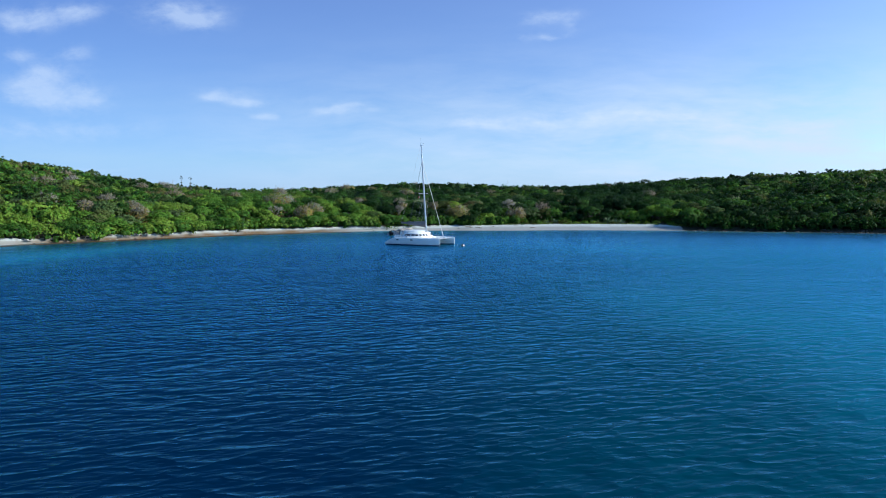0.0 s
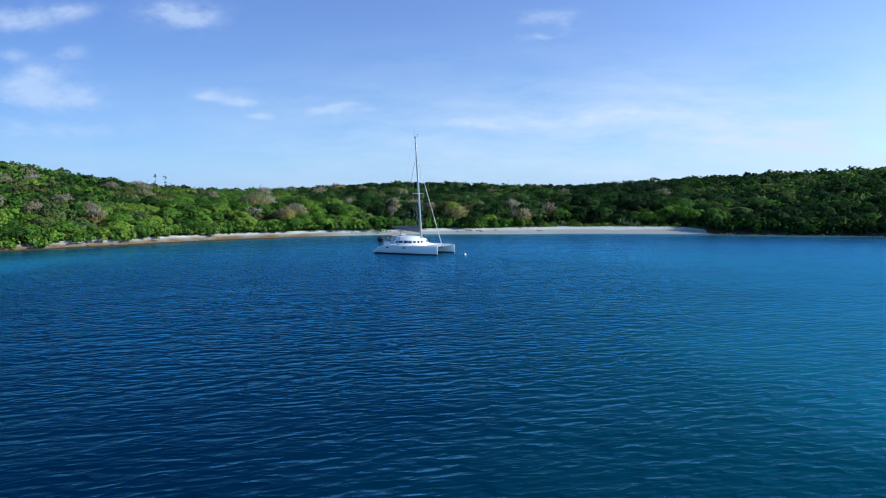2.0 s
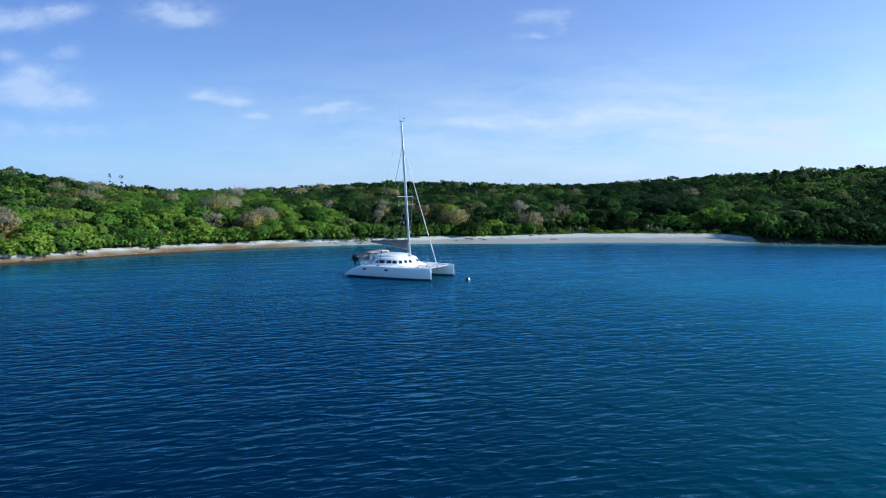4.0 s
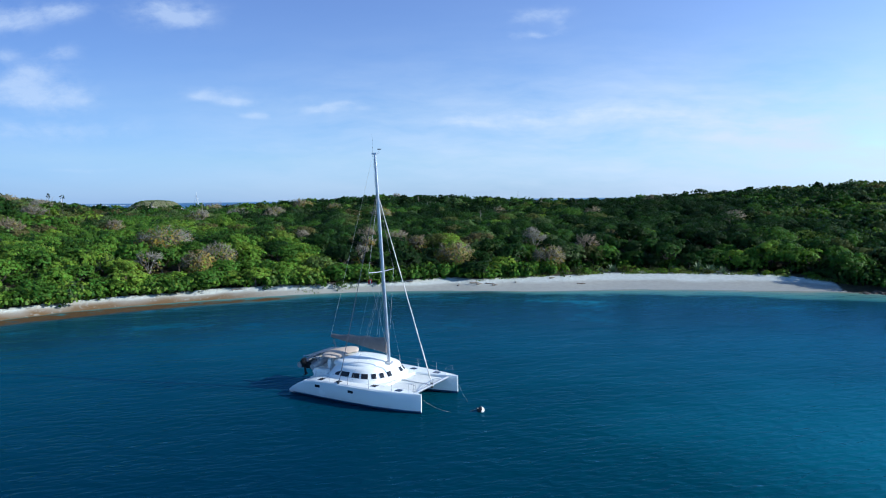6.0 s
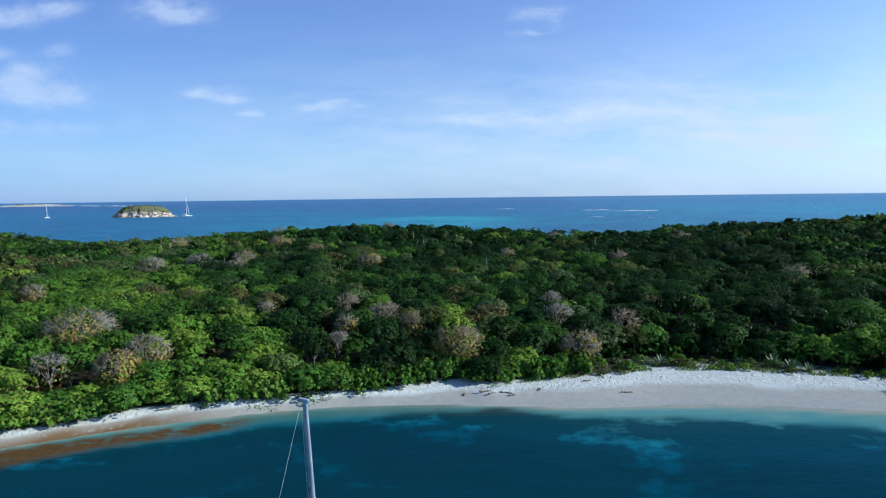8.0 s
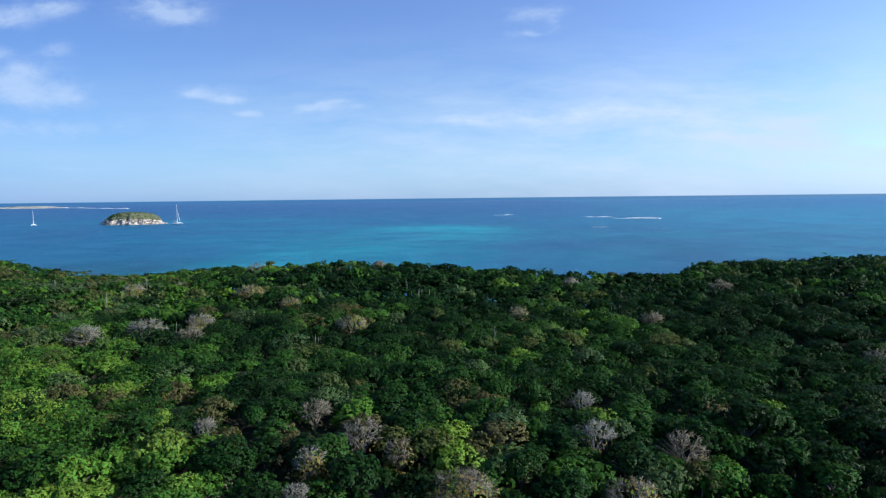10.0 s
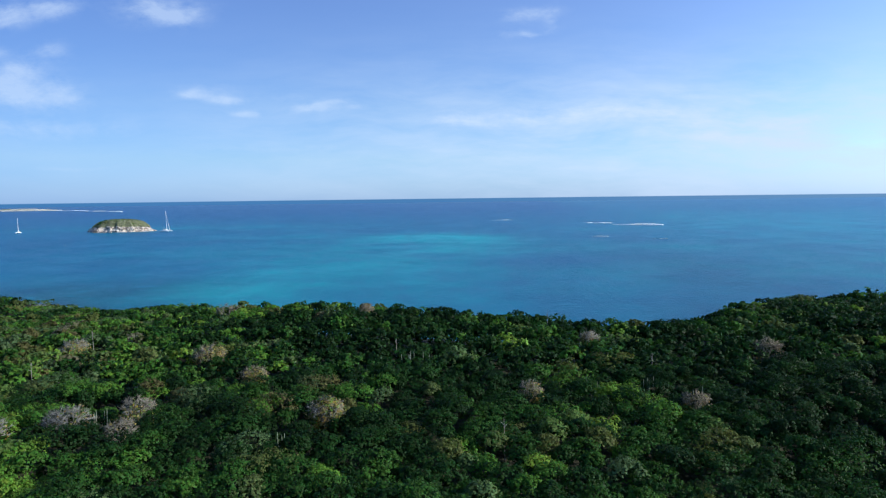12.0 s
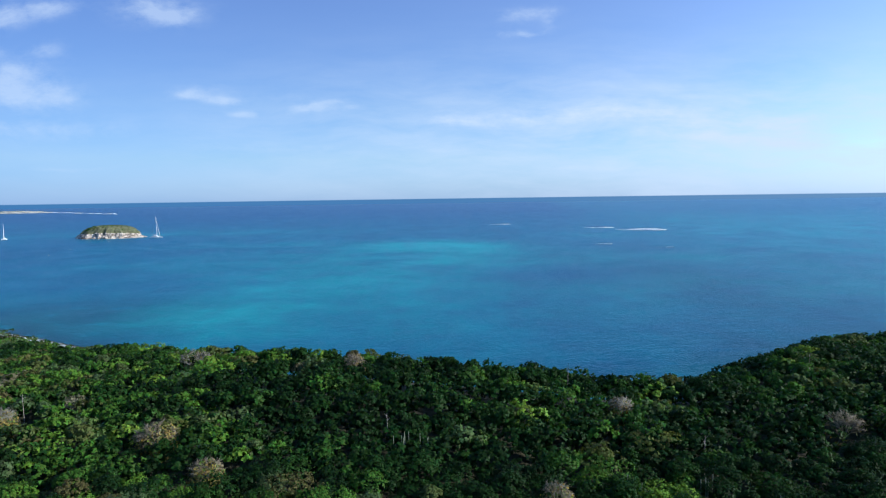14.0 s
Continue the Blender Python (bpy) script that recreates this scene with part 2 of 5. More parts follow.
def sea_material():
    m, n = material("sea_water")
    pos = n.add("ShaderNodeNewGeometry", 0)
    shallow_sheen = n.add("ShaderNodeAttribute", 2, attribute_name="shallow")
    weed = n.add("ShaderNodeAttribute", 2, attribute_name="weed")
    outer = n.add("ShaderNodeAttribute", 2, attribute_name="outer")
    grass = n.add("ShaderNodeAttribute", 2, attribute_name="seagrass")
    broad = n.noise(n.mapping(pos, (1, 1.6, 1)), 0.018, 5, .6)
    patch = n.noise(n.mapping(pos, (1, 1.3, 1)), 0.085, 5, .6)
    fac = n.math("ADD", shallow_sheen, n.math("MULTIPLY", n.math("SUBTRACT", broad, .5), n.remap(shallow_sheen, 0.02, .4, .02, .45)))
    fac = n.math("ADD", fac, n.math("MULTIPLY", n.math("SUBTRACT", n.noise(n.mapping(pos, (.6, 1, 1)), .32, 5, .65), .5), n.remap(shallow_sheen, .25, .6, 0, .35)))
    bay = n.ramp(fac, [(0.0, (.0006, .0135, .040)), (.12, (.0020, .044, .069)), (.24, (.011, .146, .218)), (.40, (.018, .150, .175)), (.56, (.050, .205, .205)),
                       (.74, (.100, .245, .225)), (.88, (.18, .28, .24)), (1.0, (.30, .31, .25))])
    open_sea = n.ramp(fac, [(0.0, (.0028, .058, .165)), (.15, (.0028, .085, .205)), (.32, (.003, .145, .238)), (.52, (.005, .245, .300)), (.72, (.014, .36, .40)), (1.0, (.10, .44, .42))])
    mottle = n.noise(n.mapping(pos, (1, .45, 1)), .017, 6, .68)
    streaks = n.noise(n.mapping(pos, (.5, .5, 1), (0, 0, radians(-20))), .13, 6, .75)
    open_sea = n.mix(n.remap(n.math("ADD", n.math("MULTIPLY", mottle, .55), n.math("MULTIPLY", streaks, .45)), .36, .66), n.mix(1.0, open_sea, (.50, .57, .67), "MULTIPLY"), n.mix(1.0, open_sea, (1.30, 1.34, 1.18), "MULTIPLY"))
    col = n.mix(n.remap(outer, .3, .7), bay, open_sea)
    beds = n.math("MULTIPLY", grass, n.remap(n.math("ADD", patch, n.math("MULTIPLY", n.math("SUBTRACT", n.noise(pos, .6, 4, .6), .5), .25)), .31, .45))
    col = n.mix(n.math("MULTIPLY", beds, .9), col, (.0036, .030, .040))
    brown = n.math("MULTIPLY", weed, n.remap(n.noise(n.mapping(pos, (1, 2, 1)), .35, 5, .65), .30, .46))
    col = n.mix(brown, col, n.mix(n.noise(pos, 1.5, 4), (.050, .030, .013), (.135, .082, .036)))
    # waves: short wind ripples over a slow swell, calmer in the shallows
    turned = n.mapping(pos, (1, 1, 1), (0, 0, radians(-14)))
    chop = n.math("SUBTRACT", 1.0, n.math("MULTIPLY", n.math("ABSOLUTE", n.math("SUBTRACT", n.noise(n.mapping(turned, (.46, 1.05, 1)), .98, 2.6, .52), .5)), 3.0))
    cross = n.noise(n.mapping(pos, (.6, 1.1, 1), (0, 0, radians(28))), 1.6, 2.0, .5)
    rip = n.noise(n.mapping(turned, (.75, 1.3, 1)), 3.4, 4.0, .62)
    swell = n.noise(n.mapping(turned, (.5, 1.2, 1)), .22, 2.0)
    gust = n.math("MULTIPLY", n.remap(n.noise(pos, .03, 3), .3, .7, .6, 1.2), n.add("ShaderNodeAttribute", 2, attribute_name="wind"))
    h = n.math("ADD", n.math("MULTIPLY", swell, .8), n.math("MULTIPLY", gust, n.math("ADD", n.math("MULTIPLY", chop, .62), n.math("ADD", n.math("MULTIPLY", cross, .34), n.math("MULTIPLY", rip, .13)))))
    nrm = bump(n, h, 1.0, 0.25)
    body = n.add("ShaderNodeBsdfDiffuse", inputs={"Color": col, "Normal": bump(n, h, 0.3, 0.60)})
    gloss = n.add("ShaderNodeBsdfGlossy", inputs={"Color": n.mix(n.remap(outer, .2, .8), (.24, .66, .98), (.64, .77, .93)), "Roughness": n.remap(outer, .2, .8, .22, .28), "Normal": nrm})
    fres = n.add("ShaderNodeFresnel", inputs={"IOR": 1.24, "Normal": nrm})
    fac = n.math("MULTIPLY", n.math("POWER", n.math("MINIMUM", fres, .85), n.remap(outer, .2, .8, 1.5, 1.0)), n.math("MULTIPLY", n.remap(outer, .2, .8, 1.22, .55), n.remap(brown, 0, 1, 1, .1)), clamp=True)
    return finish(m, n, n.add("ShaderNodeMixShader", inputs={0: fac, 1: body, 2: gloss}))


def rock_material(name, lo, hi, scale, tall=3.0, lo_at=.35, hi_at=.65):
    m, n = material(name)
    pos = n.add("ShaderNodeTexCoord", 3)
    a, c = n.noise(pos, scale, 6, .65), n.noise(n.mapping(pos, (1, 1, tall)), scale * 4, 5, .6)
    col = n.mix(n.remap(n.math("ADD", n.math("MULTIPLY", a, .6), n.math("MULTIPLY", c, .4)), lo_at, hi_at), lo, hi)
    b = n.add("ShaderNodeBsdfPrincipled", inputs={"Base Color": col, "Roughness": .9, "Normal": bump(n, c, .8, .5 / scale)})
    return finish(m, n, b)


M_GROUND, M_SEA = ground_material(), sea_material()
M_ROCK = rock_material("dark_shore_rock", (.035, .032, .030), (.115, .105, .095), 1.2)
M_CLIFF = rock_material("pale_cliff_rock", (.075, .06, .05), (.72, .62, .52), .26, .5, .43, .55)
M_SCRUB = rock_material("low_scrub", (.10, .125, .055), (.225, .225, .12), .12)
M_BANK = rock_material("pale_sand_bank", (.34, .34, .28), (.62, .60, .53), .02)
M_FOAM = rock_material("white_foam", (.66, .76, .82), (.80, .89, .93), .15)

# ---- helpers of this scene ----


def mesh_of(name, bm, mat, smooth=True):
    me = bpy.data.meshes.new(name)
    bm.normal_update()
    bm.to_mesh(me)
    bm.free()
    me.materials.append(mat)
    if smooth:
        me.polygons.foreach_set("use_smooth", [True] * len(me.polygons))
        me.set_sharp_from_angle(angle=radians(38))
    return me


def part(name, bm, mat, parent, label="", smooth=True):
    ob = new(name, mesh_of(name, bm, mat, smooth))
    ob.parent = parent
    return tagged(ob, label)


def thing(name, label, category, m=None, group="", kind=""):
    ob = new(name)
    ob.matrix_basis = m or Matrix()
    return tagged(ob, label, category, group, kind)


def mesh_np(name, verts, faces, mat, smooth=False):
    """A mesh from arrays: verts (n, 3), faces (m, k) of one size."""
    me = bpy.data.meshes.new(name)
    k = faces.shape[1]
    me.vertices.add(len(verts))
    me.vertices.foreach_set("co", np.ascontiguousarray(verts, dtype=np.float32).ravel())
    me.loops.add(faces.size)
    me.loops.foreach_set("vertex_index", np.ascontiguousarray(faces, dtype=np.int32).ravel())
    me.polygons.add(len(faces))
    me.polygons.foreach_set("loop_start", np.arange(0, faces.size, k, dtype=np.int32))
    if smooth:
        me.polygons.foreach_set("use_smooth", np.ones(len(faces), dtype=bool))
    me.update(calc_edges=True)
    me.materials.append(mat)
    return me


def attribute(me, name, values):
    me.attributes.new(name, "FLOAT", "POINT").data.foreach_set("value", np.ascontiguousarray(values, dtype=np.float32))


def tube(bm, a, b, r0, r1=None, seg=8, caps=True):
    a, b = Vector(a), Vector(b)
    r1 = r0 if r1 is None else r1
    q = (b - a).to_track_quat("Z", "Y")
    rings = []
    for p, r in ((a, r0), (b, r1)):
        rings.append([bm.verts.new(p + q @ Vector((r * math.cos(2 * math.pi * i / seg), r * math.sin(2 * math.pi * i / seg), 0))) for i in range(seg)])
    for i in range(seg):
        bm.faces.new((rings[0][i], rings[0][(i + 1) % seg], rings[1][(i + 1) % seg], rings[1][i]))
    if caps:
        bm.faces.new(rings[0][::-1])
        bm.faces.new(rings[1])
    return bm


def pipe(points, r, seg=6, bm=None):
    bm = bm or bmesh.new()
    for a, b in zip(points, points[1:]):
        tube(bm, a, b, r, r, seg)
    return bm


def sag(a, b, drop, n=10):
    a, b = Vector(a), Vector(b)
    return [a.lerp(b, i / n) - Vector((0, 0, drop * 4 * (i / n) * (1 - i / n))) for i in range(n + 1)]


def box(bm, lo, hi, bevel=0.0):
    made = bmesh.ops.create_cube(bm, size=1.0, matrix=Matrix.LocRotScale([(a + b) / 2 for a, b in zip(lo, hi)], None, [b - a for a, b in zip(lo, hi)]))
    if bevel:
        edges = list({e for vtx in made["verts"] for e in vtx.link_edges})
        bmesh.ops.bevel(bm, geom=edges, offset=bevel, segments=2, affect="EDGES")
    return bm


def loft(bm, rings, close=True, cap0=True, cap1=True):
    rs = [[bm.verts.new(p) for p in ring] for ring in rings]
    for a, b in zip(rs, rs[1:]):
        n = len(a)
        for i in range(n if close else n - 1):
            bm.faces.new((a[i], a[(i + 1) % n], b[(i + 1) % n], b[i]))
    if cap0:
        bm.faces.new(rs[0][::-1])
    if cap1:
        bm.faces.new(rs[-1])
    bmesh.ops.recalc_face_normals(bm, faces=bm.faces)
    return bm


def smoothstep(e0, e1, x):
    t = np.clip((x - e0) / (e1 - e0), 0, 1)
    return t * t * (3 - 2 * t)


def fbm(x, y, seed, scale, octaves=4):
    """Smooth value noise on arrays, about -1 to 1."""
    r = np.random.RandomState(seed)
    table = r.rand(256, 256) * 2 - 1
    out, amp, tot = 0, 1.0, 0
    for o in range(octaves):
        gx, gy = x / scale + 37.1 * o, y / scale + 11.7 * o
        ix, iy = np.floor(gx).astype(int), np.floor(gy).astype(int)
        fx, fy = gx - ix, gy - iy
        fx, fy = fx * fx * (3 - 2 * fx), fy * fy * (3 - 2 * fy)
        at = lambda i, j: table[(ix + i) % 256, (iy + j) % 256]
        out = out + amp * ((at(0, 0) * (1 - fx) + at(1, 0) * fx) * (1 - fy) + (at(0, 1) * (1 - fx) + at(1, 1) * fx) * fy)
        tot += amp
        amp, scale = amp * .5, scale * .5
    return out / tot

# ---- lie of the land ----
SHORE = np.array([(-340, 20), (-130, 62), (-95, 92), (-80, 109), (-76, 115.5), (-57, 133.5), (-48.5, 142.6), (-44, 145.7), (-39, 148.5), (-33.5, 151.0), (-27, 153.4), (-20.8, 155.6), (-13.8, 157), (-6.5, 157.5), (0, 157.3),
                  (6.7, 156.6), (15, 155.4), (22.9, 156), (30, 156), (37, 155), (43.4, 153.8), (50, 152.8), (54, 152.4), (60, 150), (67, 147), (80, 142.5), (94, 135.5), (140, 116), (340, 40)])
VEG = np.array([(-340, 22), (-95, 95), (-80, 112), (-70, 122.2), (-57, 135.6), (-49, 144.0), (-46, 146.8), (-43, 148.2), (-38.5, 150.0), (-35.5, 152.4), (-32.5, 154.8), (-26.7, 155.9), (-20.8, 157.0), (-15.2, 158.6), (-11, 160.4), (-9, 159.8), (-5.5, 161),
                (-.6, 163.6), (2.4, 164.3), (4.6, 161.8), (6.4, 161.9), (9, 163.4), (14.3, 164.2), (20, 164.6), (24, 167.2), (29, 167.6), (35.7, 166.6), (42, 165), (49, 163.4), (52, 161.4), (55, 157), (60, 153), (66, 149.5), (80, 144.8), (140, 119), (340, 44)])
FAR = np.array([(-340, 440), (-200, 402), (-154, 381), (-116, 358), (-65, 326), (-20, 316), (10, 306), (40, 294), (56, 294), (72, 309), (100, 328), (160, 340), (340, 360)])
# crown heights of the wood, by place
CROWNS = np.array([(-175, 240, 22.8), (-140, 240, 20.2), (-122, 242, 14.2), (-90, 206, 12.2), (-115, 332, 5.0), (-100, 306, 9.0), (-116, 284, 9.4), (-160, 312, 9.6), (-138, 352, 3.4), (-184, 376, 6.6), (-88, 139, 8.5), (-48, 167, 8.2), (-60, 215, 10.5),
                   (-80, 294, 11.4), (-62, 294, 12.8), (-38, 294, 13), (-8, 250, 13.4), (-18, 278, 15.0), (0, 286, 15.2), (28, 232, 10.7), (27, 280, 13.6), (50, 274, 12.8), (66, 274, 13.8), (38, 242, 12), (60, 216, 11.4),
                   (15, 180, 6.7), (84, 286, 13.9), (104, 268, 15.5), (112, 292, 11.6), (150, 274, 17.4), (160, 200, 13.6), (85, 180, 9), (110, 150, 7), (220, 250, 18.6)], dtype=float)


def line(table, x):
    return np.interp(x, table[:, 0], table[:, 1])


def plate(r2):
    return r2 * np.log(r2 + 1.0)


def fit_plate(p):
    d = ((p[:, None, :2] - p[None, :, :2]) / 60.0) ** 2
    n = len(p)
    a = np.zeros((n + 3, n + 3))
    a[:n, :n] = plate(d.sum(2)) + np.eye(n) * 0.15
    a[:n, n], a[:n, n + 1:] = 1, p[:, :2] / 60.0
    a[n:, :n] = a[:n, n:].T
    return np.linalg.solve(a, np.concatenate([p[:, 2], np.zeros(3)]))


PLATE = fit_plate(CROWNS)


def crown_height(x, y):
    x, y = np.asarray(x, float), np.asarray(y, float)
    out = PLATE[-3] + PLATE[-2] * x / 60 + PLATE[-1] * y / 60
    for (px, py, _), wgt in zip(CROWNS, PLATE):
        out = out + wgt * plate(((x - px) / 60) ** 2 + ((y - py) / 60) ** 2)
    d = (y - line(VEG, x)) * .8
    f = (line(FAR, x) - y) * .8
    return np.clip(np.minimum(np.minimum(out, 3.6 + .30 * d), 3.0 + .5 * f), 2.2, 26)


def ground_height(x, y):
    ds, dv, f = y - line(SHORE, x), y - line(VEG, x), line(FAR, x) - y
    width = np.maximum(line(VEG, x) - line(SHORE, x), 1.2)
    beach = 1.25 * smoothstep(-.15, 1.0, ds / width) - .06
    land = np.clip(crown_height(x, y) - 4.9, 1.2, None)
    z = np.where(dv > 0, np.minimum(land, 1.2 + .13 * dv), beach)
    z = np.where(ds < 0, np.maximum(.075 * ds - .06, -7), z)
    z = np.minimum(z, np.where(f > 0, .16 * f, np.maximum(.06 * f, -7)))
    return z + .10 * fbm(x, y, 5, 6.0) * np.clip(z, 0, 1)


def grid(xs, ys):
    gx, gy = np.meshgrid(xs, ys, indexing="ij")
    n, k = gx.shape
    i = np.arange(n * k).reshape(n, k)
    faces = np.stack([i[:-1, :-1], i[1:, :-1], i[1:, 1:], i[:-1, 1:]], -1).reshape(-1, 4)
    return gx.ravel(), gy.ravel(), faces


xs = np.concatenate([np.arange(-340, -110, 5.0), np.arange(-110, 110, 1.6), np.arange(110, 341, 5.0)])
ys = np.concatenate([np.arange(0, 90, 6.0), np.arange(90, 182, 1.1), np.arange(182, 430, 3.0)])
gx, gy, faces = grid(xs, ys)
gz = ground_height(gx, gy)
me = mesh_np("ground", np.stack([gx, gy, gz], 1), faces, M_GROUND, True)
dv = gy - line(VEG, gx)
attribute(me, "sand", np.clip(np.clip(.5 - dv / 3.0, 0, 1) + .42 * smoothstep(19, 25, gx) * smoothstep(58, 50, gx) * smoothstep(7, 3, dv) * smoothstep(0, 1.5, dv), 0, 1) * smoothstep(59, 54.5, gx) + .8 * np.exp(-((gx + 132) / 40) ** 2 - ((line(FAR, gx) - gy - 3) / 4) ** 2))
width = np.maximum(line(VEG, gx) - line(SHORE, gx), 1.2)
attribute(me, "wet", np.clip(1.0 - (gy - line(SHORE, gx)) / width * .98, 0, 1))
attribute(me, "wrack", smoothstep(-20, -34, gx) * smoothstep(-82, -74, gx) * smoothstep(.48, .74, 1.0 - (gy - line(SHORE, gx)) / width * .98))
tagged(new("ground", me), "white sand beach rising to dark wooded soil", "ground", kind="structure")

# sea: one sheet to the horizon, with the depth of its bed and painted-in sky reflection as attributes
grow = 1.10 ** np.arange(1, 48)
xs = np.concatenate([-170 - 30 * np.cumsum(grow[:38])[::-1] / 3, np.arange(-170, -64, 4), np.arange(-64, 64, .9), np.arange(64, 171, 4), 170 + 30 * np.cumsum(grow[:38]) / 3])
ys = np.concatenate([-60 - 30 * np.cumsum(grow[:30])[::-1] / 3, np.arange(-60, 4, 4.0), np.arange(4, 140, .9), np.arange(140, 170, 1.2), np.arange(170, 420, 5), np.arange(420, 1100, 14), 1100 + 30 * np.cumsum(grow[:34]) / 2])
gx, gy, faces = grid(xs, ys)
off = line(SHORE, gx) - gy                      # metres off the near beach
# wind waves on the bay: a spread of small sine waves, dying out towards the beach
wave_r = np.random.RandomState(4)
gz = np.zeros_like(gx)
for i in range(30):
    length = 2.2 * 1.03 ** i
    turn = radians(-104) + wave_r.normal(0, .38)
    k = 2 * np.pi / length
    gz += .0012 * length ** .6 * np.sin(k * (gx * math.cos(turn) + gy * math.sin(turn)) + wave_r.uniform(0, 6.28))
gust = .75 + .45 * fbm(gx, gy, 15, 26.0, 3)
calm = smoothstep(64, 54, np.abs(gx)) * smoothstep(4, 14, gy) * smoothstep(2, 26, off)
me = mesh_np("sea", np.stack([gx, gy, gz * gust * calm], 1), faces, M_SEA, True)
front = gy < (line(SHORE, gx) + line(FAR, gx)) / 2
wob = fbm(gx, gy, 9, 14.0)
east = smoothstep(-12, 30, gx)
# eastward brightening stands for reflected sky, put into the colour as shallower bed
near = np.clip(1.02 - (off + 3.0 * wob) / (6 + 10 * east), 0, 1) * (.47 + .15 * east) + .30 * smoothstep(1.6, 0, off) + .10 * np.exp(-off / 22) + .195 * smoothstep(-3, 1, (gx + 5 * wob) / (4 + .11 * np.clip(gy, 0, 150)) - 2) * smoothstep(14, 60, off) * (1 - .72 * smoothstep(80, 122, gy)) + .10 * smoothstep(70, 120, gy) + .24 * np.exp(-((gx + 68 + 11 * wob) / 22) ** 2 - ((gy - 90 + 9 * wob) / 34) ** 2)
ff = gy - line(FAR, gx)
# the last term paints the eastern sky's reflection into the open water
lagoon = .27 + .05 * fbm(gx, gy, 3, 160) - .13 * smoothstep(900, 2200, gy) + .15 * smoothstep(20, 260, gx - .15 * gy)
for cx, cy, rx, ry, amount in ((-50, 590, 85, 75, .20), (2, 755, 80, 75, .36), (40, 690, 45, 28, .10), (-55, 500, 70, 45, .16), (30, 620, 50, 40, .12), (-90, 405, 95, 55, .26), (-130, 680, 60, 40, .10), (-195, 600, 70, 50, .10), (110, 470, 120, 50, .08),
                               (-330, 1050, 240, 70, .14), (150, 620, 90, 40, .10), (-160, 800, 120, 40, .10), (215, 880, 90, 40, .12), (75, 520, 45, 30, -.12)):
    lagoon = lagoon + amount * np.exp(-((gx - cx) / rx) ** 2 - ((gy - cy) / ry) ** 2) * (1 + .35 * fbm(gx, gy, 21, 45))
lagoon = lagoon + .42 * np.exp(-np.clip(ff, 0, None) / 5) * smoothstep(-40, 30, gx)
attribute(me, "shallow", np.where(front, np.clip(near, 0, 1), np.clip(lagoon, .06, .9)))
attribute(me, "wind", np.where(front, .16 + .84 * smoothstep(20, 98, off), 1.0))
attribute(me, "outer", np.where(front, 0, 1))
attribute(me, "weed", np.where(front, smoothstep(-19, -25, gx) * smoothstep(5.2, 3.4, off + 1.2 * wob - 2.6 * smoothstep(-30, -50, gx)) * smoothstep(.05, .9, off - 1.3 * smoothstep(-52, -24, gx)) + .34 * smoothstep(-30, -20, gx) * smoothstep(20, 2, gx) * smoothstep(4.2, 1.4, off + 1.6 * wob) * smoothstep(.1, .6, off), 0))
attribute(me, "seagrass", np.where(front, smoothstep(2.2, 4.2, off + 4.2 * wob - 3.2 * smoothstep(20, 44, gx)) * smoothstep(36, 20, off),
                                   .55 * np.exp(-((gx + 150) / 60) ** 2 - ((gy - 415) / 45) ** 2) + .75 * np.exp(-np.clip(ff, 0, None) / 16) + .4 * smoothstep(0, 160, gx) * smoothstep(900, 400, gy)))
tagged(new("sea", me), "deep blue sea rippled by wind, turquoise over sand", "sea", kind="structure")

# ---- the wood ----
RNG = np.random.RandomState(11)
ICO = bmesh.new()
bmesh.ops.create_icosphere(ICO, subdivisions=1, radius=1.0)
ICO_V = np.array([p.co[:] for p in ICO.verts])
ICO_F = np.array([[p.index for p in f.verts] for f in ICO.faces])
ICO.free()
HEART_V = np.array([(0, 0, 1), (.94, 0, -.33), (-.47, .82, -.33), (-.47, -.82, -.33), (0, 0, -.9)])
HEART_F = np.array([(0, 1, 2), (0, 2, 3), (0, 3, 1), (4, 2, 1), (4, 3, 2), (4, 1, 3)])


def unit(a):
    return a / np.maximum(np.linalg.norm(a, axis=-1, keepdims=True), 1e-6)


def spray(nrm, length, wide, r, three=False):
    """Corner offsets of diamond-shaped leaf sprays that face about nrm and droop at the tip."""
    n = len(nrm)
    nrm = unit(nrm + r.normal(0, .55, (n, 3)))
    side = unit(np.cross(nrm, r.normal(0, 1, (n, 3))))
    along = np.cross(nrm, side)
    L, W = (length * r.uniform(.6, 1.35, n))[:, None], (wide * r.uniform(.6, 1.35, n))[:, None]
    corners = [-along * L * .5, side * W * .5 + nrm * L * .08, along * L * .5 - nrm * L * .12, -side * W * .5 + nrm * L * .08]
    return np.stack(corners if not three else [-along * L * .5 + side * W * .5, -along * L * .3 - side * W * .5, along * L * .5 - nrm * L * .12], 1)


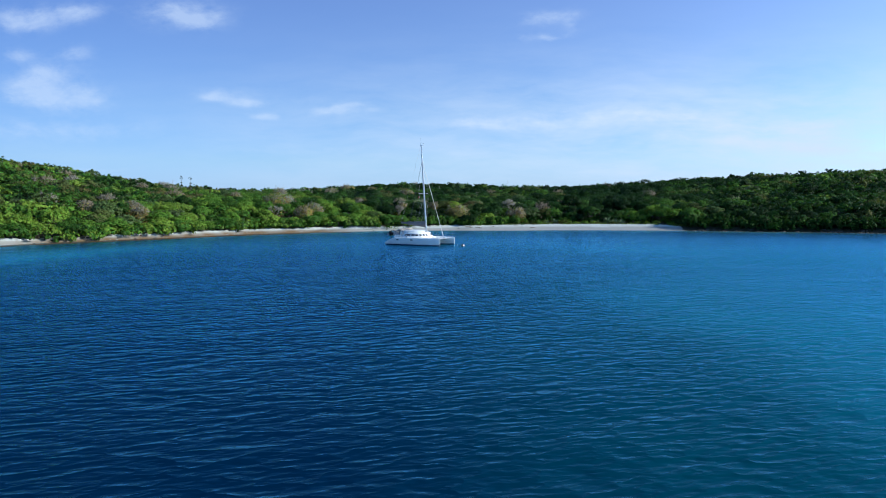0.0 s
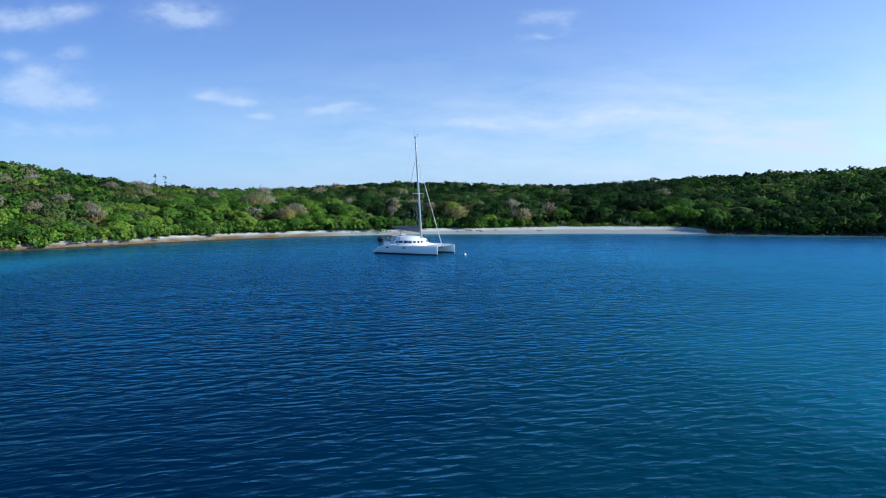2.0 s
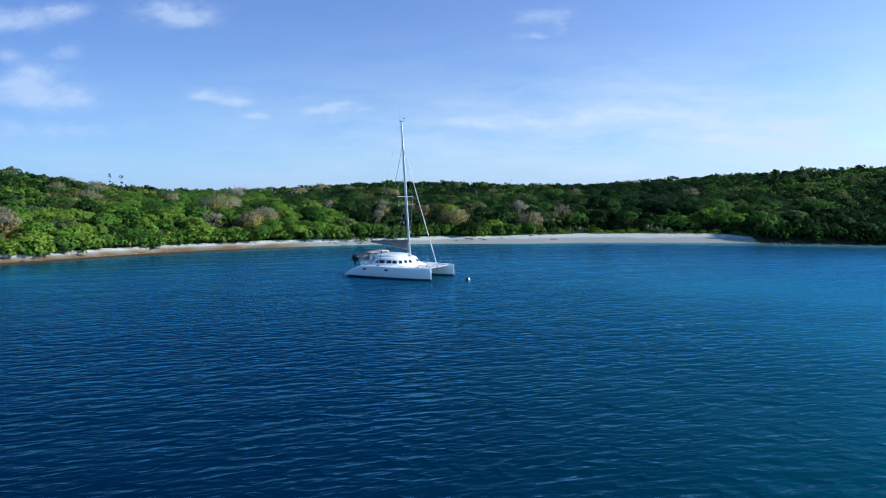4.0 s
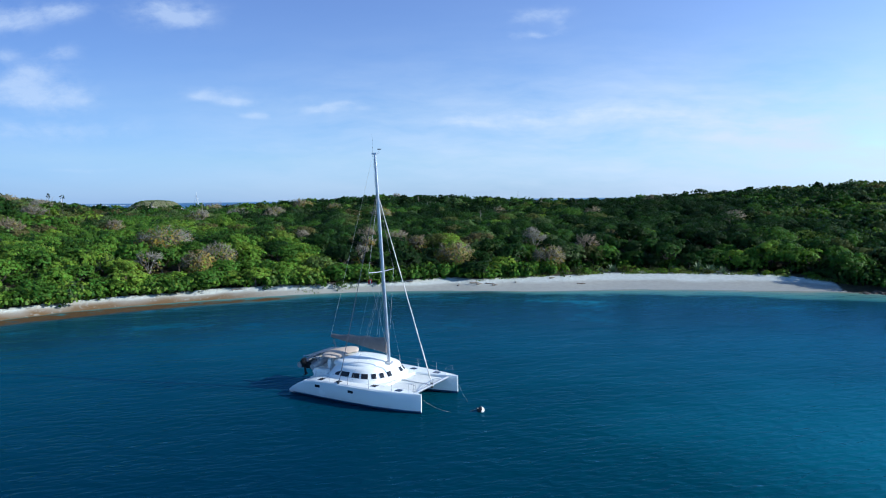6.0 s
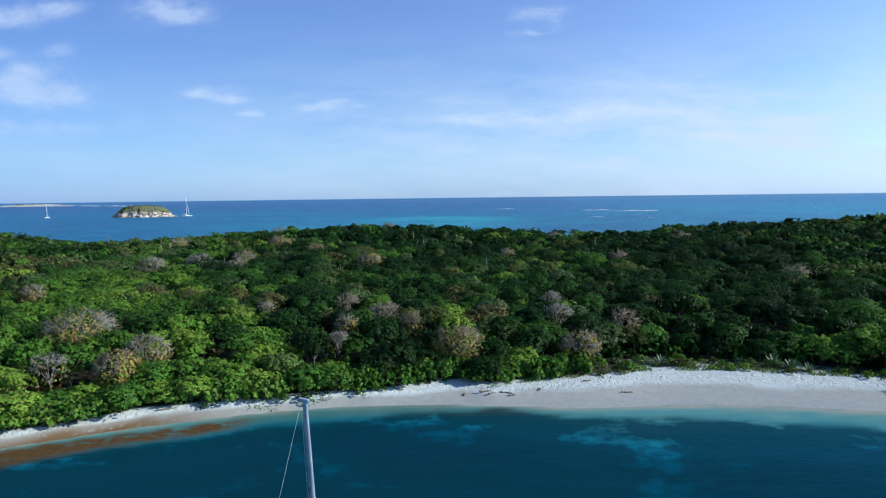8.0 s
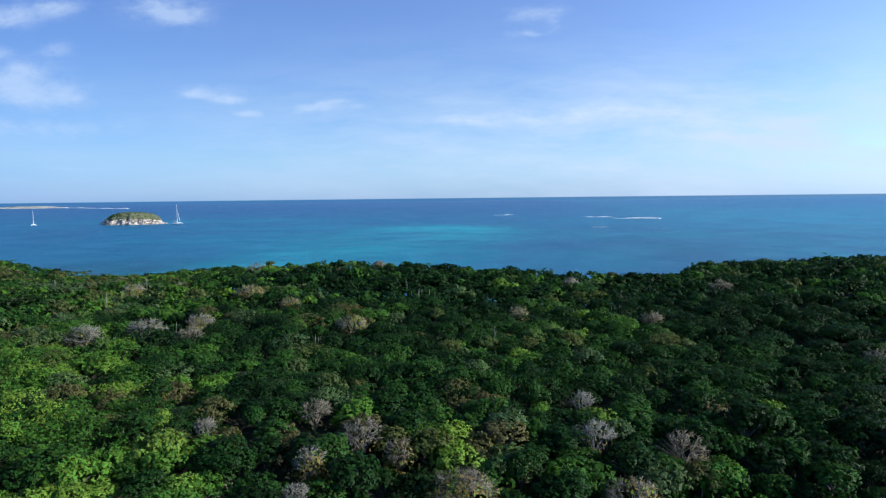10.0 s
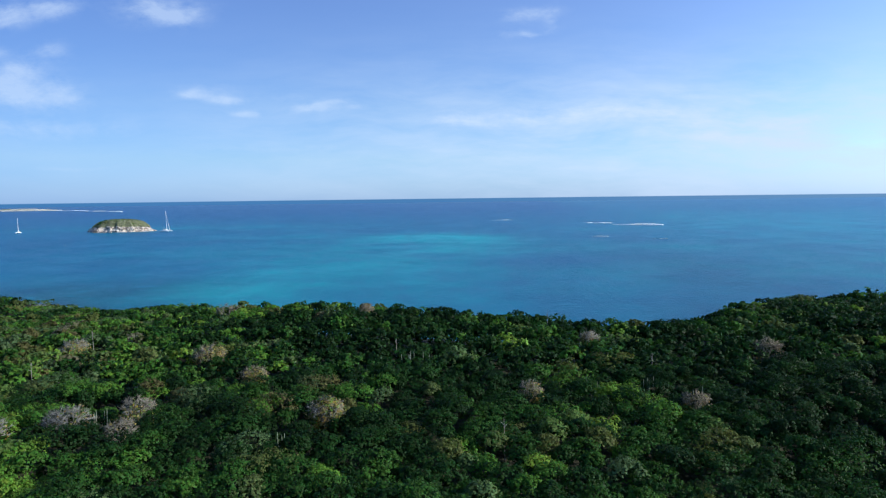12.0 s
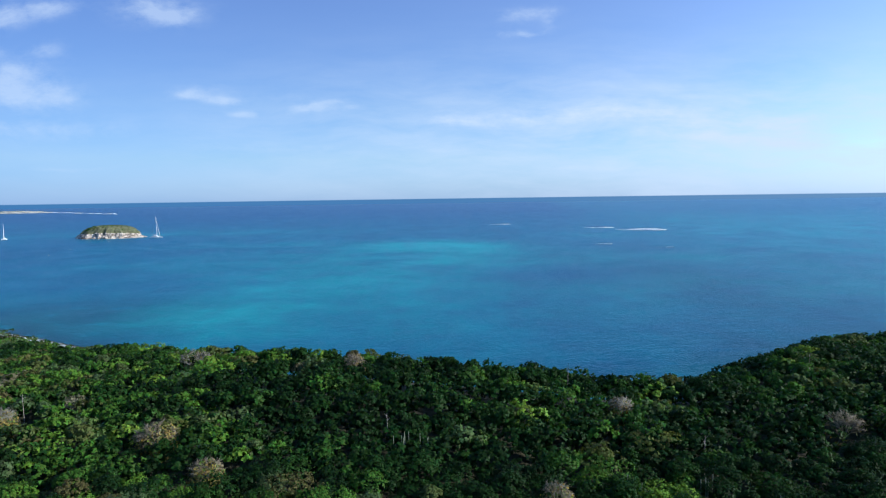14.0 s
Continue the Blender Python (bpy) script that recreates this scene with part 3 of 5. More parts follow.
def crown(seed, leaves, length, wide, lobes=8, three=False, core=.5, flat=.75):
    """A domed crown of unit half width and half height about its middle: leafy lobes over the dome about small solid
    hearts, tinted dark in wood() for inner shade. Leaf sprays keep their own size in metres.
    """
    r = np.random.RandomState(seed)
    a = np.arange(lobes) * 2.4 + r.uniform(-.5, .5, lobes)
    up = np.linspace(1.25, -.25, lobes) + r.uniform(-.2, .2, lobes)
    rad = r.uniform(.46, .70, lobes)
    c = np.stack([rad * np.cos(up) * np.cos(a), rad * np.cos(up) * np.sin(a), rad * np.sin(up) * flat], 1) + (r.uniform(-.06, .06), r.uniform(-.06, .06), .05)
    lr = r.uniform(.27, .44, lobes)
    out = unit(c + (0, 0, .1))
    # tufts over the outer side of each lobe, leaves fanning out of each tuft
    tufts = leaves // 6
    pick = r.choice(lobes, tufts, p=lr ** 2 / (lr ** 2).sum())
    d = unit(r.normal(0, 1, (tufts, 3)) + out[pick] * .9 + (0, 0, .25))
    tuft = c[pick] + d * (lr[pick] * np.where(r.rand(tufts) < .22, r.uniform(.45, .8, tufts), r.uniform(.86, 1.12, tufts)))[:, None]
    own = np.repeat(np.arange(tufts), 6)
    fan = unit(r.normal(0, 1, (len(own), 3)) + d[own] * .8)
    pos = tuft[own] + fan * r.uniform(.02, .11, (len(own), 1))
    off = spray(fan * .6 + d[own] * .9 + (0, 0, .25), length, wide, r, three)
    lie = unit(d[own] * .55 + unit(pos + (0, 0, .2)) * .45 + fan * .22 + (0, 0, .12))
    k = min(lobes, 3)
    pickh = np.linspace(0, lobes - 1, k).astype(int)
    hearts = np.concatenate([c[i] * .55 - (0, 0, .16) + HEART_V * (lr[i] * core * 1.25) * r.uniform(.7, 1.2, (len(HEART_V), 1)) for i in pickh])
    return pos, off, hearts, np.concatenate([HEART_F + i * len(HEART_V) for i in range(k)]), lie


def grown(kind, scale):
    """The sprays and hearts of a crown at a size (half width, half width, half height)."""
    pos, off, hearts, tri, lie = kind
    v = ((pos * scale)[:, None, :] + off).reshape(-1, 3)
    bend = unit(lie / scale)
    return v, np.arange(len(v)).reshape(-1, off.shape[1]), hearts * scale, tri, np.repeat(bend, off.shape[1], 0), np.tile(HEART_V, (len(hearts) // len(HEART_V), 1))


def sticks(a, b, thick, r):
    """Thin three-sided tapering sticks from a to b."""
    way = unit(b - a)
    side = unit(np.cross(way, r.normal(0, 1, (len(a), 3))))
    other = np.cross(way, side)
    return np.stack([a - side * thick, a + side * thick, b, a + other * thick], 1).reshape(-1, 3)


def bare_crown(seed, wide, tall, twigs):
    """Leafless branchwork: limbs that fork from the trunk's head towards a dome closely set with fine twigs, in metres above the foot."""
    r = np.random.RandomState(seed)
    head = np.array((0, 0, tall * .36))
    high = min(tall * .55, wide * .72)
    dome = np.array((wide, wide, high))
    lift = np.array((0, 0, tall - high))
    up = r.uniform(.05, 1.35, 9)
    a = np.arange(9) * 2.4 + r.uniform(-.4, .4, 9)
    limb = np.stack([np.cos(up) * np.cos(a), np.cos(up) * np.sin(a), np.sin(up)], 1) * dome * .62 + lift
    vs = [sticks(np.tile(head, (9, 1)), limb, .075, r)]
    own = np.repeat(np.arange(9), 7)
    bough = unit(limb[own] - lift + r.normal(0, .30, (63, 3)) * dome) * dome * r.uniform(.72, .95, (63, 1)) + lift
    start = head + (limb[own] - head) * r.uniform(.55, 1, (63, 1))
    vs.append(sticks(start, bough, .035, r))
    own = r.randint(0, 63, twigs)
    foot = start[own] + (bough - start)[own] * r.uniform(.35, 1.0, (twigs, 1))
    way = unit(unit((foot - lift) / dome) * .9 + r.normal(0, .55, (twigs, 3)))
    vs.append(sticks(foot, foot + way * r.uniform(.45, 1.15, (twigs, 1)) * wide * .24, .020, r))
    v = np.concatenate(vs)
    i = np.arange(len(v) // 4)[:, None] * 4
    return v, np.concatenate([i + (0, 1, 2), i + (1, 3, 2), i + (3, 0, 2)])


# where trees stand: a jittered grid, closer together in the middle
spots = []
for x0, x1, step in ((-240, -120, 5.6), (-120, 120, 3.5), (120, 232, 5.6)):
    cx, cy = np.meshgrid(np.arange(x0, x1, step), np.arange(30, 400, step * .95))
    cx = cx + (np.arange(cx.shape[0]) % 2)[:, None] * step / 2 + RNG.uniform(-.36, .36, cx.shape) * step
    cy = cy + RNG.uniform(-.36, .36, cy.shape) * step
    spots.append(np.stack([cx.ravel(), cy.ravel(), np.full(cx.size, step)], 1))
spots = np.concatenate(spots)
inside = (spots[:, 1] - line(VEG, spots[:, 0]) > np.where(spots[:, 0] < -28, -.3, .9)) & (line(FAR, spots[:, 0]) - spots[:, 1] > 2.5)
depth_in = spots[:, 1] - line(VEG, spots[:, 0])
inside &= ~((np.abs(spots[:, 0]) > 120) & (spots[:, 1] < 90))
inside &= ~((spots[:, 0] > 21) & (spots[:, 0] < 56) & (depth_in < 4.5))     # open scrub behind the widest sand
inside &= ~((spots[:, 0] > -185) & (spots[:, 0] < -88) & (line(FAR, spots[:, 0]) - spots[:, 1] < 12))     # open shore to the north-west
inside &= np.abs(spots[:, 0]) < 1.2 * spots[:, 1] + 30
spots = spots[inside]
# half bare trees: place, half width, share of rusty leaves left
BARE = [(-46, 166.5, 4.9, .9), (-35.9, 162.6, 3.1, .25), (-37.4, 158.8, 2.8, .9), (-44.3, 157.4, 2.2, .1), (-26.3, 180.2, 1.5, 0), (-15.3, 185.8, 2.3, 0), (-13.6, 173.9, 1.9, .2), (-9.0, 179.4, 2.8, 0), (-4.6, 175.8, 2.0, .3),
        (-13.7, 168.2, 1.5, 0), (1.7, 169.2, 4.0, .6), (16.6, 179.8, 2.6, 0), (17.6, 168.9, 3.1, .25), (25.6, 177.4, 2.9, 0), (-59.3, 215.6, 3.5, .3), (-42.7, 222.4, 3.4, .2), (-41, 246.5, 3.6, .6), (-15.8, 222.7, 3.0, .9),
        (61.7, 198, 2.8, 0), (17.3, 189.2, 1.9, 0), (-51.5, 290, 3.7, .1), (-15.9, 279, 2.8, .3), (-50.6, 219.2, 3.7, .1), (-42.2, 216.4, 2.6, .1), (60, 245.4, 2.9, 0), (-70.7, 256.4, 3.2, .6), (14.6, 229.8, 2.4, .2),
        (-78, 176, 3.0, .2), (-92, 205, 3.2, .1), (-97, 196, 2.6, .2), (-104, 226, 3.4, .1), (-83, 150, 2.6, 0), (38, 224, 2.4, .1), (30, 256, 2.6, .3), (-64, 186, 2.4, .5), (-30, 236, 2.6, .6),
        (-91.1, 139.2, 2.9, .1), (-114.4, 174.4, 3.4, 0), (-111.6, 183.7, 2.9, .1), (-71.5, 139.5, 2.2, .2), (-78, 132.5, 2.2, .1), (-67.5, 135, 2.3, .9), (-113, 227, 3.4, .4), (-121, 196, 3.2, .1)]
DEAD = np.array([b[:3] for b in BARE])
gone = np.any(np.hypot(spots[:, None, 0] - DEAD[None, :, 0], spots[:, None, 1] - DEAD[None, :, 1]) < .80 * DEAD[None, :, 2] + .9, 1)
spots = spots[~gone]
n_trees = len(spots)
sz = spots[:, 2]
t_ground = ground_height(spots[:, 0], spots[:, 1])
t_rad = sz * np.clip(RNG.lognormal(-.23, .30, n_trees), .45, 1.30)
t_top = crown_height(spots[:, 0], spots[:, 1]) + RNG.normal(0, .55, n_trees) + .22 * (t_rad - 3.0)
t_tall = np.clip(t_top - t_ground, 2.0, 8.0)
# kinds of tree, by their leaf tint; the odds also paint light: brighter to the west and along the sand, darker for
# shade to the east; dry kinds on the western upland
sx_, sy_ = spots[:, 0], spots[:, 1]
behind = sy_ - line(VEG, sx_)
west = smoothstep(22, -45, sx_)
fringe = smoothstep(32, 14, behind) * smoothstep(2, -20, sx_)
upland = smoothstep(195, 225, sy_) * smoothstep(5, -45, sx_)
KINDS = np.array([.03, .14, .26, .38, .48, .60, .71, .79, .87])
# dark odds stand for shade on the east slope, put into leaf colour
ODDS_EAST_SHADE = np.array([.18, .27, .25, .12, .03, .01, .07, .055, .015])
ODDS_WEST_LIT = np.array([.01, .05, .12, .25, .26, .14, .08, .08, .01])
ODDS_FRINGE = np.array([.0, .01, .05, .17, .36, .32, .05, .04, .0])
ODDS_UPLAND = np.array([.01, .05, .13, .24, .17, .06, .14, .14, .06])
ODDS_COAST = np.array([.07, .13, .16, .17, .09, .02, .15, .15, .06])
ODDS_DEEP_SHADE = np.array([.38, .36, .13, .03, .01, .005, .03, .04, .015])
odds = ODDS_EAST_SHADE * (1 - west[:, None]) + ODDS_WEST_LIT * west[:, None]
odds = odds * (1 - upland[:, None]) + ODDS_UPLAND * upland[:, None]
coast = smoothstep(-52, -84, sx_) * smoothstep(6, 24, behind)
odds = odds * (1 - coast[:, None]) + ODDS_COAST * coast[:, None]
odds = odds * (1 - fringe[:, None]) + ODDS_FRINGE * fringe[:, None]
shade_mask = np.clip(1.1 * np.exp(-((sx_ + 2) / 24) ** 4 - ((sy_ - 182) / 22) ** 4) + np.exp(-((sx_ - 20) / 52) ** 4 - ((sy_ - 216) / 38) ** 4) + .95 * np.exp(-((sx_ - 35) / 84) ** 4 - ((sy_ - 262) / 56) ** 4), 0, 1)       # shade of the wood behind the beach, put into darker leaf tints
shade_mask = shade_mask * (.35 + .65 * smoothstep(5, 17, behind))
odds = odds * (1 - shade_mask[:, None]) + ODDS_DEEP_SHADE * shade_mask[:, None]
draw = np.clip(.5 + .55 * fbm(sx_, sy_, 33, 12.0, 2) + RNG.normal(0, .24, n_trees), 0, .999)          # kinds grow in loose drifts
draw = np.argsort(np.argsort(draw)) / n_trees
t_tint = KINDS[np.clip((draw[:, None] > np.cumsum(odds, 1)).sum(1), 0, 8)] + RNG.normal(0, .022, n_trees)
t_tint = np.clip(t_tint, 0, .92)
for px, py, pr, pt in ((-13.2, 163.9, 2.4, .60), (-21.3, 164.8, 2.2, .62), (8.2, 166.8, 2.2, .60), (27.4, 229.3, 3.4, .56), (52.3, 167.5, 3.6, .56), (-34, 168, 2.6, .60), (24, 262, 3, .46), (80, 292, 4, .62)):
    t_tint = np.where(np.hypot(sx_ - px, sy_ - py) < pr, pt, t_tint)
edge_d = spots[:, 1] - line(VEG, spots[:, 0])
order = np.argsort(edge_d + np.abs(spots[:, 0] + 5) * .22)
single = np.zeros(n_trees, bool)
single[order[:290]] = True

t_half = np.where(edge_d < 6, t_tall * .54, np.minimum(.55 * t_rad + .55, t_tall * .5)) * RNG.uniform(.9, 1.15, n_trees)
REMOTE_KINDS = [crown(80 + i, 102, 1.35, 1.0, 7, True) for i in range(8)]
FAR_KINDS = [crown(100 + i, 210, .95, .70, 8, True) for i in range(16)]
MID_KINDS = [crown(200 + i, 396, .60, .46, 10, True) for i in range(16)]
NEAR_KINDS = [crown(250 + i, 1500, .28, .22, 13, True) for i in range(16)]


def lean(me, vectors):
    me.attributes.new("lie", "FLOAT_VECTOR", "POINT").data.foreach_set("vector", np.ascontiguousarray(vectors, dtype=np.float32).ravel())


def wood(name, which, kinds, label):
    vs, fs, hs, ht, tv, th, lv, lh = [], [], [], [], [], [], [], []
    nv = nh = 0
    for j in np.flatnonzero(which):
        kind = kinds[RNG.randint(len(kinds))]
        a = RNG.uniform(0, 6.283)
        c, s = math.cos(a), math.sin(a)
        rot = np.array([[c, s, 0], [-s, c, 0], [0, 0, 1]])
        v, f, hv, hf, ln, hn = grown(kind, np.array([t_rad[j], t_rad[j] * RNG.uniform(.85, 1.15), t_half[j]]))
        base = np.array([spots[j, 0], spots[j, 1], t_top[j] - t_half[j] * .95])
        vs.append(v @ rot + base)
        fs.append(f + nv)
        hs.append(hv @ rot + base)
        ht.append(hf + nh)
        lv.append(ln @ rot)
        lh.append(hn @ rot)
        nv += len(v)
        nh += len(hv)
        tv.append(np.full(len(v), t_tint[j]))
        # hearts get a dark tint: shade inside the crowns put into colour
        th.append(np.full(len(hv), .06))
    root = thing(name, label, "woodland", kind="stuff")
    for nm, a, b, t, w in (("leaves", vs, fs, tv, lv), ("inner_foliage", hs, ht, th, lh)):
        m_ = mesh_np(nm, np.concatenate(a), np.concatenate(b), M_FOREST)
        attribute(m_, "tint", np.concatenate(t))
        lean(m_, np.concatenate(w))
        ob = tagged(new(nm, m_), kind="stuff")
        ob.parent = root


LOW_KINDS = [crown(400 + i, 150, .44, .32, 6, True, .5) for i in range(10)]


def undergrowth():
    """Low shrubs filling the wood's edge between the trunks."""
    r = np.random.RandomState(61)
    x = np.concatenate([r.uniform(-72, 62, 560), r.uniform(-72, 18, 330), r.uniform(55.5, 124, 430), r.uniform(-112, -44, 200)])
    y = line(VEG, x) + np.concatenate([r.uniform(.3, 9, 560), r.uniform(-.5, 2.2, 330), r.uniform(-2.0, 3.6, 430), r.uniform(-1.2, 1.6, 200)])
    ok = ~((x > 20) & (x < 57) & (y - line(VEG, x) < 4.5))
    x, y = x[ok], y[ok]
    z = ground_height(x, y)
    vs, fs, ts, ns, n = [], [], [], [], 0
    for px, py, pz in zip(x, y, z):
        k = r.uniform(.9, 1.7)
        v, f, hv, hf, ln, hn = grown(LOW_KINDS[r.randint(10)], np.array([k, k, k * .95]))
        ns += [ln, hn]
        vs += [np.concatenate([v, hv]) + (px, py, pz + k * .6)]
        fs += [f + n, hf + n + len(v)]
        n += len(v) + len(hv)
        ts.append(np.full(len(v) + len(hv), np.clip(r.beta(2, 2) * (.5 if px < 55 else .34) + (.24 if px < -5 else .12 if px < 22 else .06), 0, .72)))
    m_ = mesh_np("undergrowth", np.concatenate(vs), np.concatenate(fs), M_FOREST)
    attribute(m_, "tint", np.concatenate(ts))
    lean(m_, np.concatenate(ns))
    tagged(new("undergrowth", m_), "low green shrubs between the trunks at the wood's edge", "shrubs", kind="stuff")


undergrowth()
outlying = (np.abs(spots[:, 0]) >= 120) | (np.abs(spots[:, 0]) > .73 * spots[:, 1] + 9)     # seen only from afar
near_by = ~outlying & ~single & (spots[:, 1] < 238) & (np.abs(spots[:, 0]) < 74)
wood("beach_woodland", near_by, NEAR_KINDS, "dense low green tropical dry woodland behind the beach")
wood("dry_woodland", ~outlying & ~single & ~near_by, MID_KINDS, "dense low green tropical dry woodland with mixed crowns")
remote = np.abs(spots[:, 0]) > .74 * spots[:, 1] + 10
wood("hillside_woodland", outlying & ~single & ~remote, FAR_KINDS, "dense green woodland on the outer hillsides")
wood("remote_woodland", remote & ~single, REMOTE_KINDS, "green woodland running on along the coast")


def trunk_mesh(seed):
    """A leaning tapered trunk with limbs, of unit height and half width."""
    r = random.Random(seed)
    bm = bmesh.new()
    fork = Vector((r.uniform(-.05, .05), r.uniform(-.05, .05), .34))
    tube(bm, (0, 0, -.04), fork, .055, .04, 7)
    for k in range(5):
        a = k * 1.257 + r.uniform(-.4, .4)
        mid = fork + Vector((math.cos(a) * .24, math.sin(a) * .24, r.uniform(.12, .22)))
        tip = mid + Vector((math.cos(a + .3) * .22, math.sin(a + .3) * .22, r.uniform(.10, .2)))
        tube(bm, fork, mid, .032, .02, 5)
        tube(bm, mid, tip, .02, .008, 5)
    return mesh_of("trunk", bm, M_BARK)


TREES = []
for i in range(20):
    v, f, hv, hf, ln, hn = grown(crown(300 + i, 1800, .28, .21, 14, True), (2.2, 2.2, 1.9))
    cm = bpy.data.meshes.new("crown")
    cm.from_pydata(np.concatenate([v, hv]).tolist(), [], f.tolist() + (hf + len(v)).tolist())
    lean(cm, np.concatenate([ln, hn]))
    cm.materials.append(M_LEAF)
    TREES.append((trunk_mesh(i), cm))
for j in np.flatnonzero(single):
    tm, cm = TREES[RNG.randint(len(TREES))]
    tall = t_tall[j]
    root = thing("tree", "small leafy green coastal tree at the wood's edge behind the beach", "tree", Matrix.Translation((spots[j, 0], spots[j, 1], t_ground[j] - .05)) @ pose(0, 0, 0, 0, 0, RNG.uniform(0, 360)),
                 "trees along the beach")
    ob = new("trunk", tm)
    ob.parent = root
    ob.scale = (t_rad[j], t_rad[j], tall * .95)
    ob = new("crown", cm)
    ob.parent = root
    ob.location = (0, 0, tall - t_half[j] * .95)
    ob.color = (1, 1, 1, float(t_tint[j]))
    wide = min(t_rad[j], 3.0)
    ob.scale = (wide / 2.1, wide / 2.1, max(t_half[j], .60 * wide) / 1.9)

# half bare grey trees, some with a few rusty leaves left
for i, (x, y, wide, rust) in enumerate(BARE):
    z0, top = float(ground_height(x, y)), float(crown_height(x, y))
    tall = max(top - z0 + .7 + .65 * max(0, wide - 2), 4.0)
    root = thing("bare_tree", "half bare tree with fine grey twigs and rusty yellow leaves" if rust > .4 else "bare tree with a dome of fine pale grey twigs", "tree", pose(x, y, z0 - .05, 0, 0, i * 73), "bare trees in the wood")
    v, f = bare_crown(500 + i, wide, tall, int(800 + 260 * wide))
    m_ = mesh_np("branchwork", v, f, M_TWIG)
    attribute(m_, "tint", np.full(len(v), (i * .37) % 1.0))
    ob = new("branchwork", m_)
    ob.parent = root
    ob = new("trunk", TREES[i % 20][0])
    ob.parent = root
    ob.scale = (wide * .8, wide * .8, tall * .9)
    r = np.random.RandomState(900 + i)
    n = int(60 + 3000 * rust)
    side = r.uniform(-2.4, -.8)
    d = unit(r.normal(0, 1, (n, 3)) + (math.cos(side) * .6, math.sin(side) * .6, -.3))
    at = d * (.95, .95, .46) * r.uniform(.6, 1.05, (n, 1)) * (wide, wide, tall) + (0, 0, tall * .5)
    lv = (at[:, None, :] + spray(d, .40, .30, r, True)).reshape(-1, 3)
    m_ = mesh_np("leaves", lv, np.arange(len(lv)).reshape(-1, 3), M_FOREST)
    attribute(m_, "tint", np.repeat(np.where(r.rand(n) < .6, r.uniform(.965, 1, n), r.uniform(.60, .90, n)), 3))
    lean(m_, np.repeat(unit(d), 3, 0))
    ob = tagged(new("leaves", m_), "rusty yellow-brown and olive leaves")
    ob.parent = root

# ---- moored catamaran: x forward from the bows, y to port ----
BOAT = pose(-.383, 105.218, 0, 0, 0, -30)
cat = thing("catamaran", "white cruising sailing catamaran with furled sails, moored to a buoy", "sailboat", BOAT)
STATIONS = [(0.02, .035, 1.28, .12), (-.25, .14, 1.28, -.25), (-.8, .30, 1.285, -.42), (-1.8, .52, 1.29, -.52), (-3.4, .74, 1.31, -.58), (-5.5, .83, 1.34, -.58), (-7.4, .83, 1.35, -.5),
            (-8.4, .81, 1.30, -.42), (-9.1, .78, 1.16, -.34), (-9.85, .73, .90, -.26), (-10.5, .66, .56, -.16), (-10.85, .60, .30, -.04)]


def hull_ring(x, b, h, k, cy):
    pts = []
    prof = [(.86, 1.0), (1.0, .93), (1.0, .62), (.94, .30), (.80, .06), (.45, -.6), (0, -1)]
    out = []
    for w, zz in prof:
        z = h * zz if zz >= 0 else k * -zz
        out.append((b * w, z))
    for y, z in out:
        pts.append((x, cy + y, z))
    for y, z in out[-2::-1]:
        pts.append((x, cy - y, z))
    return pts


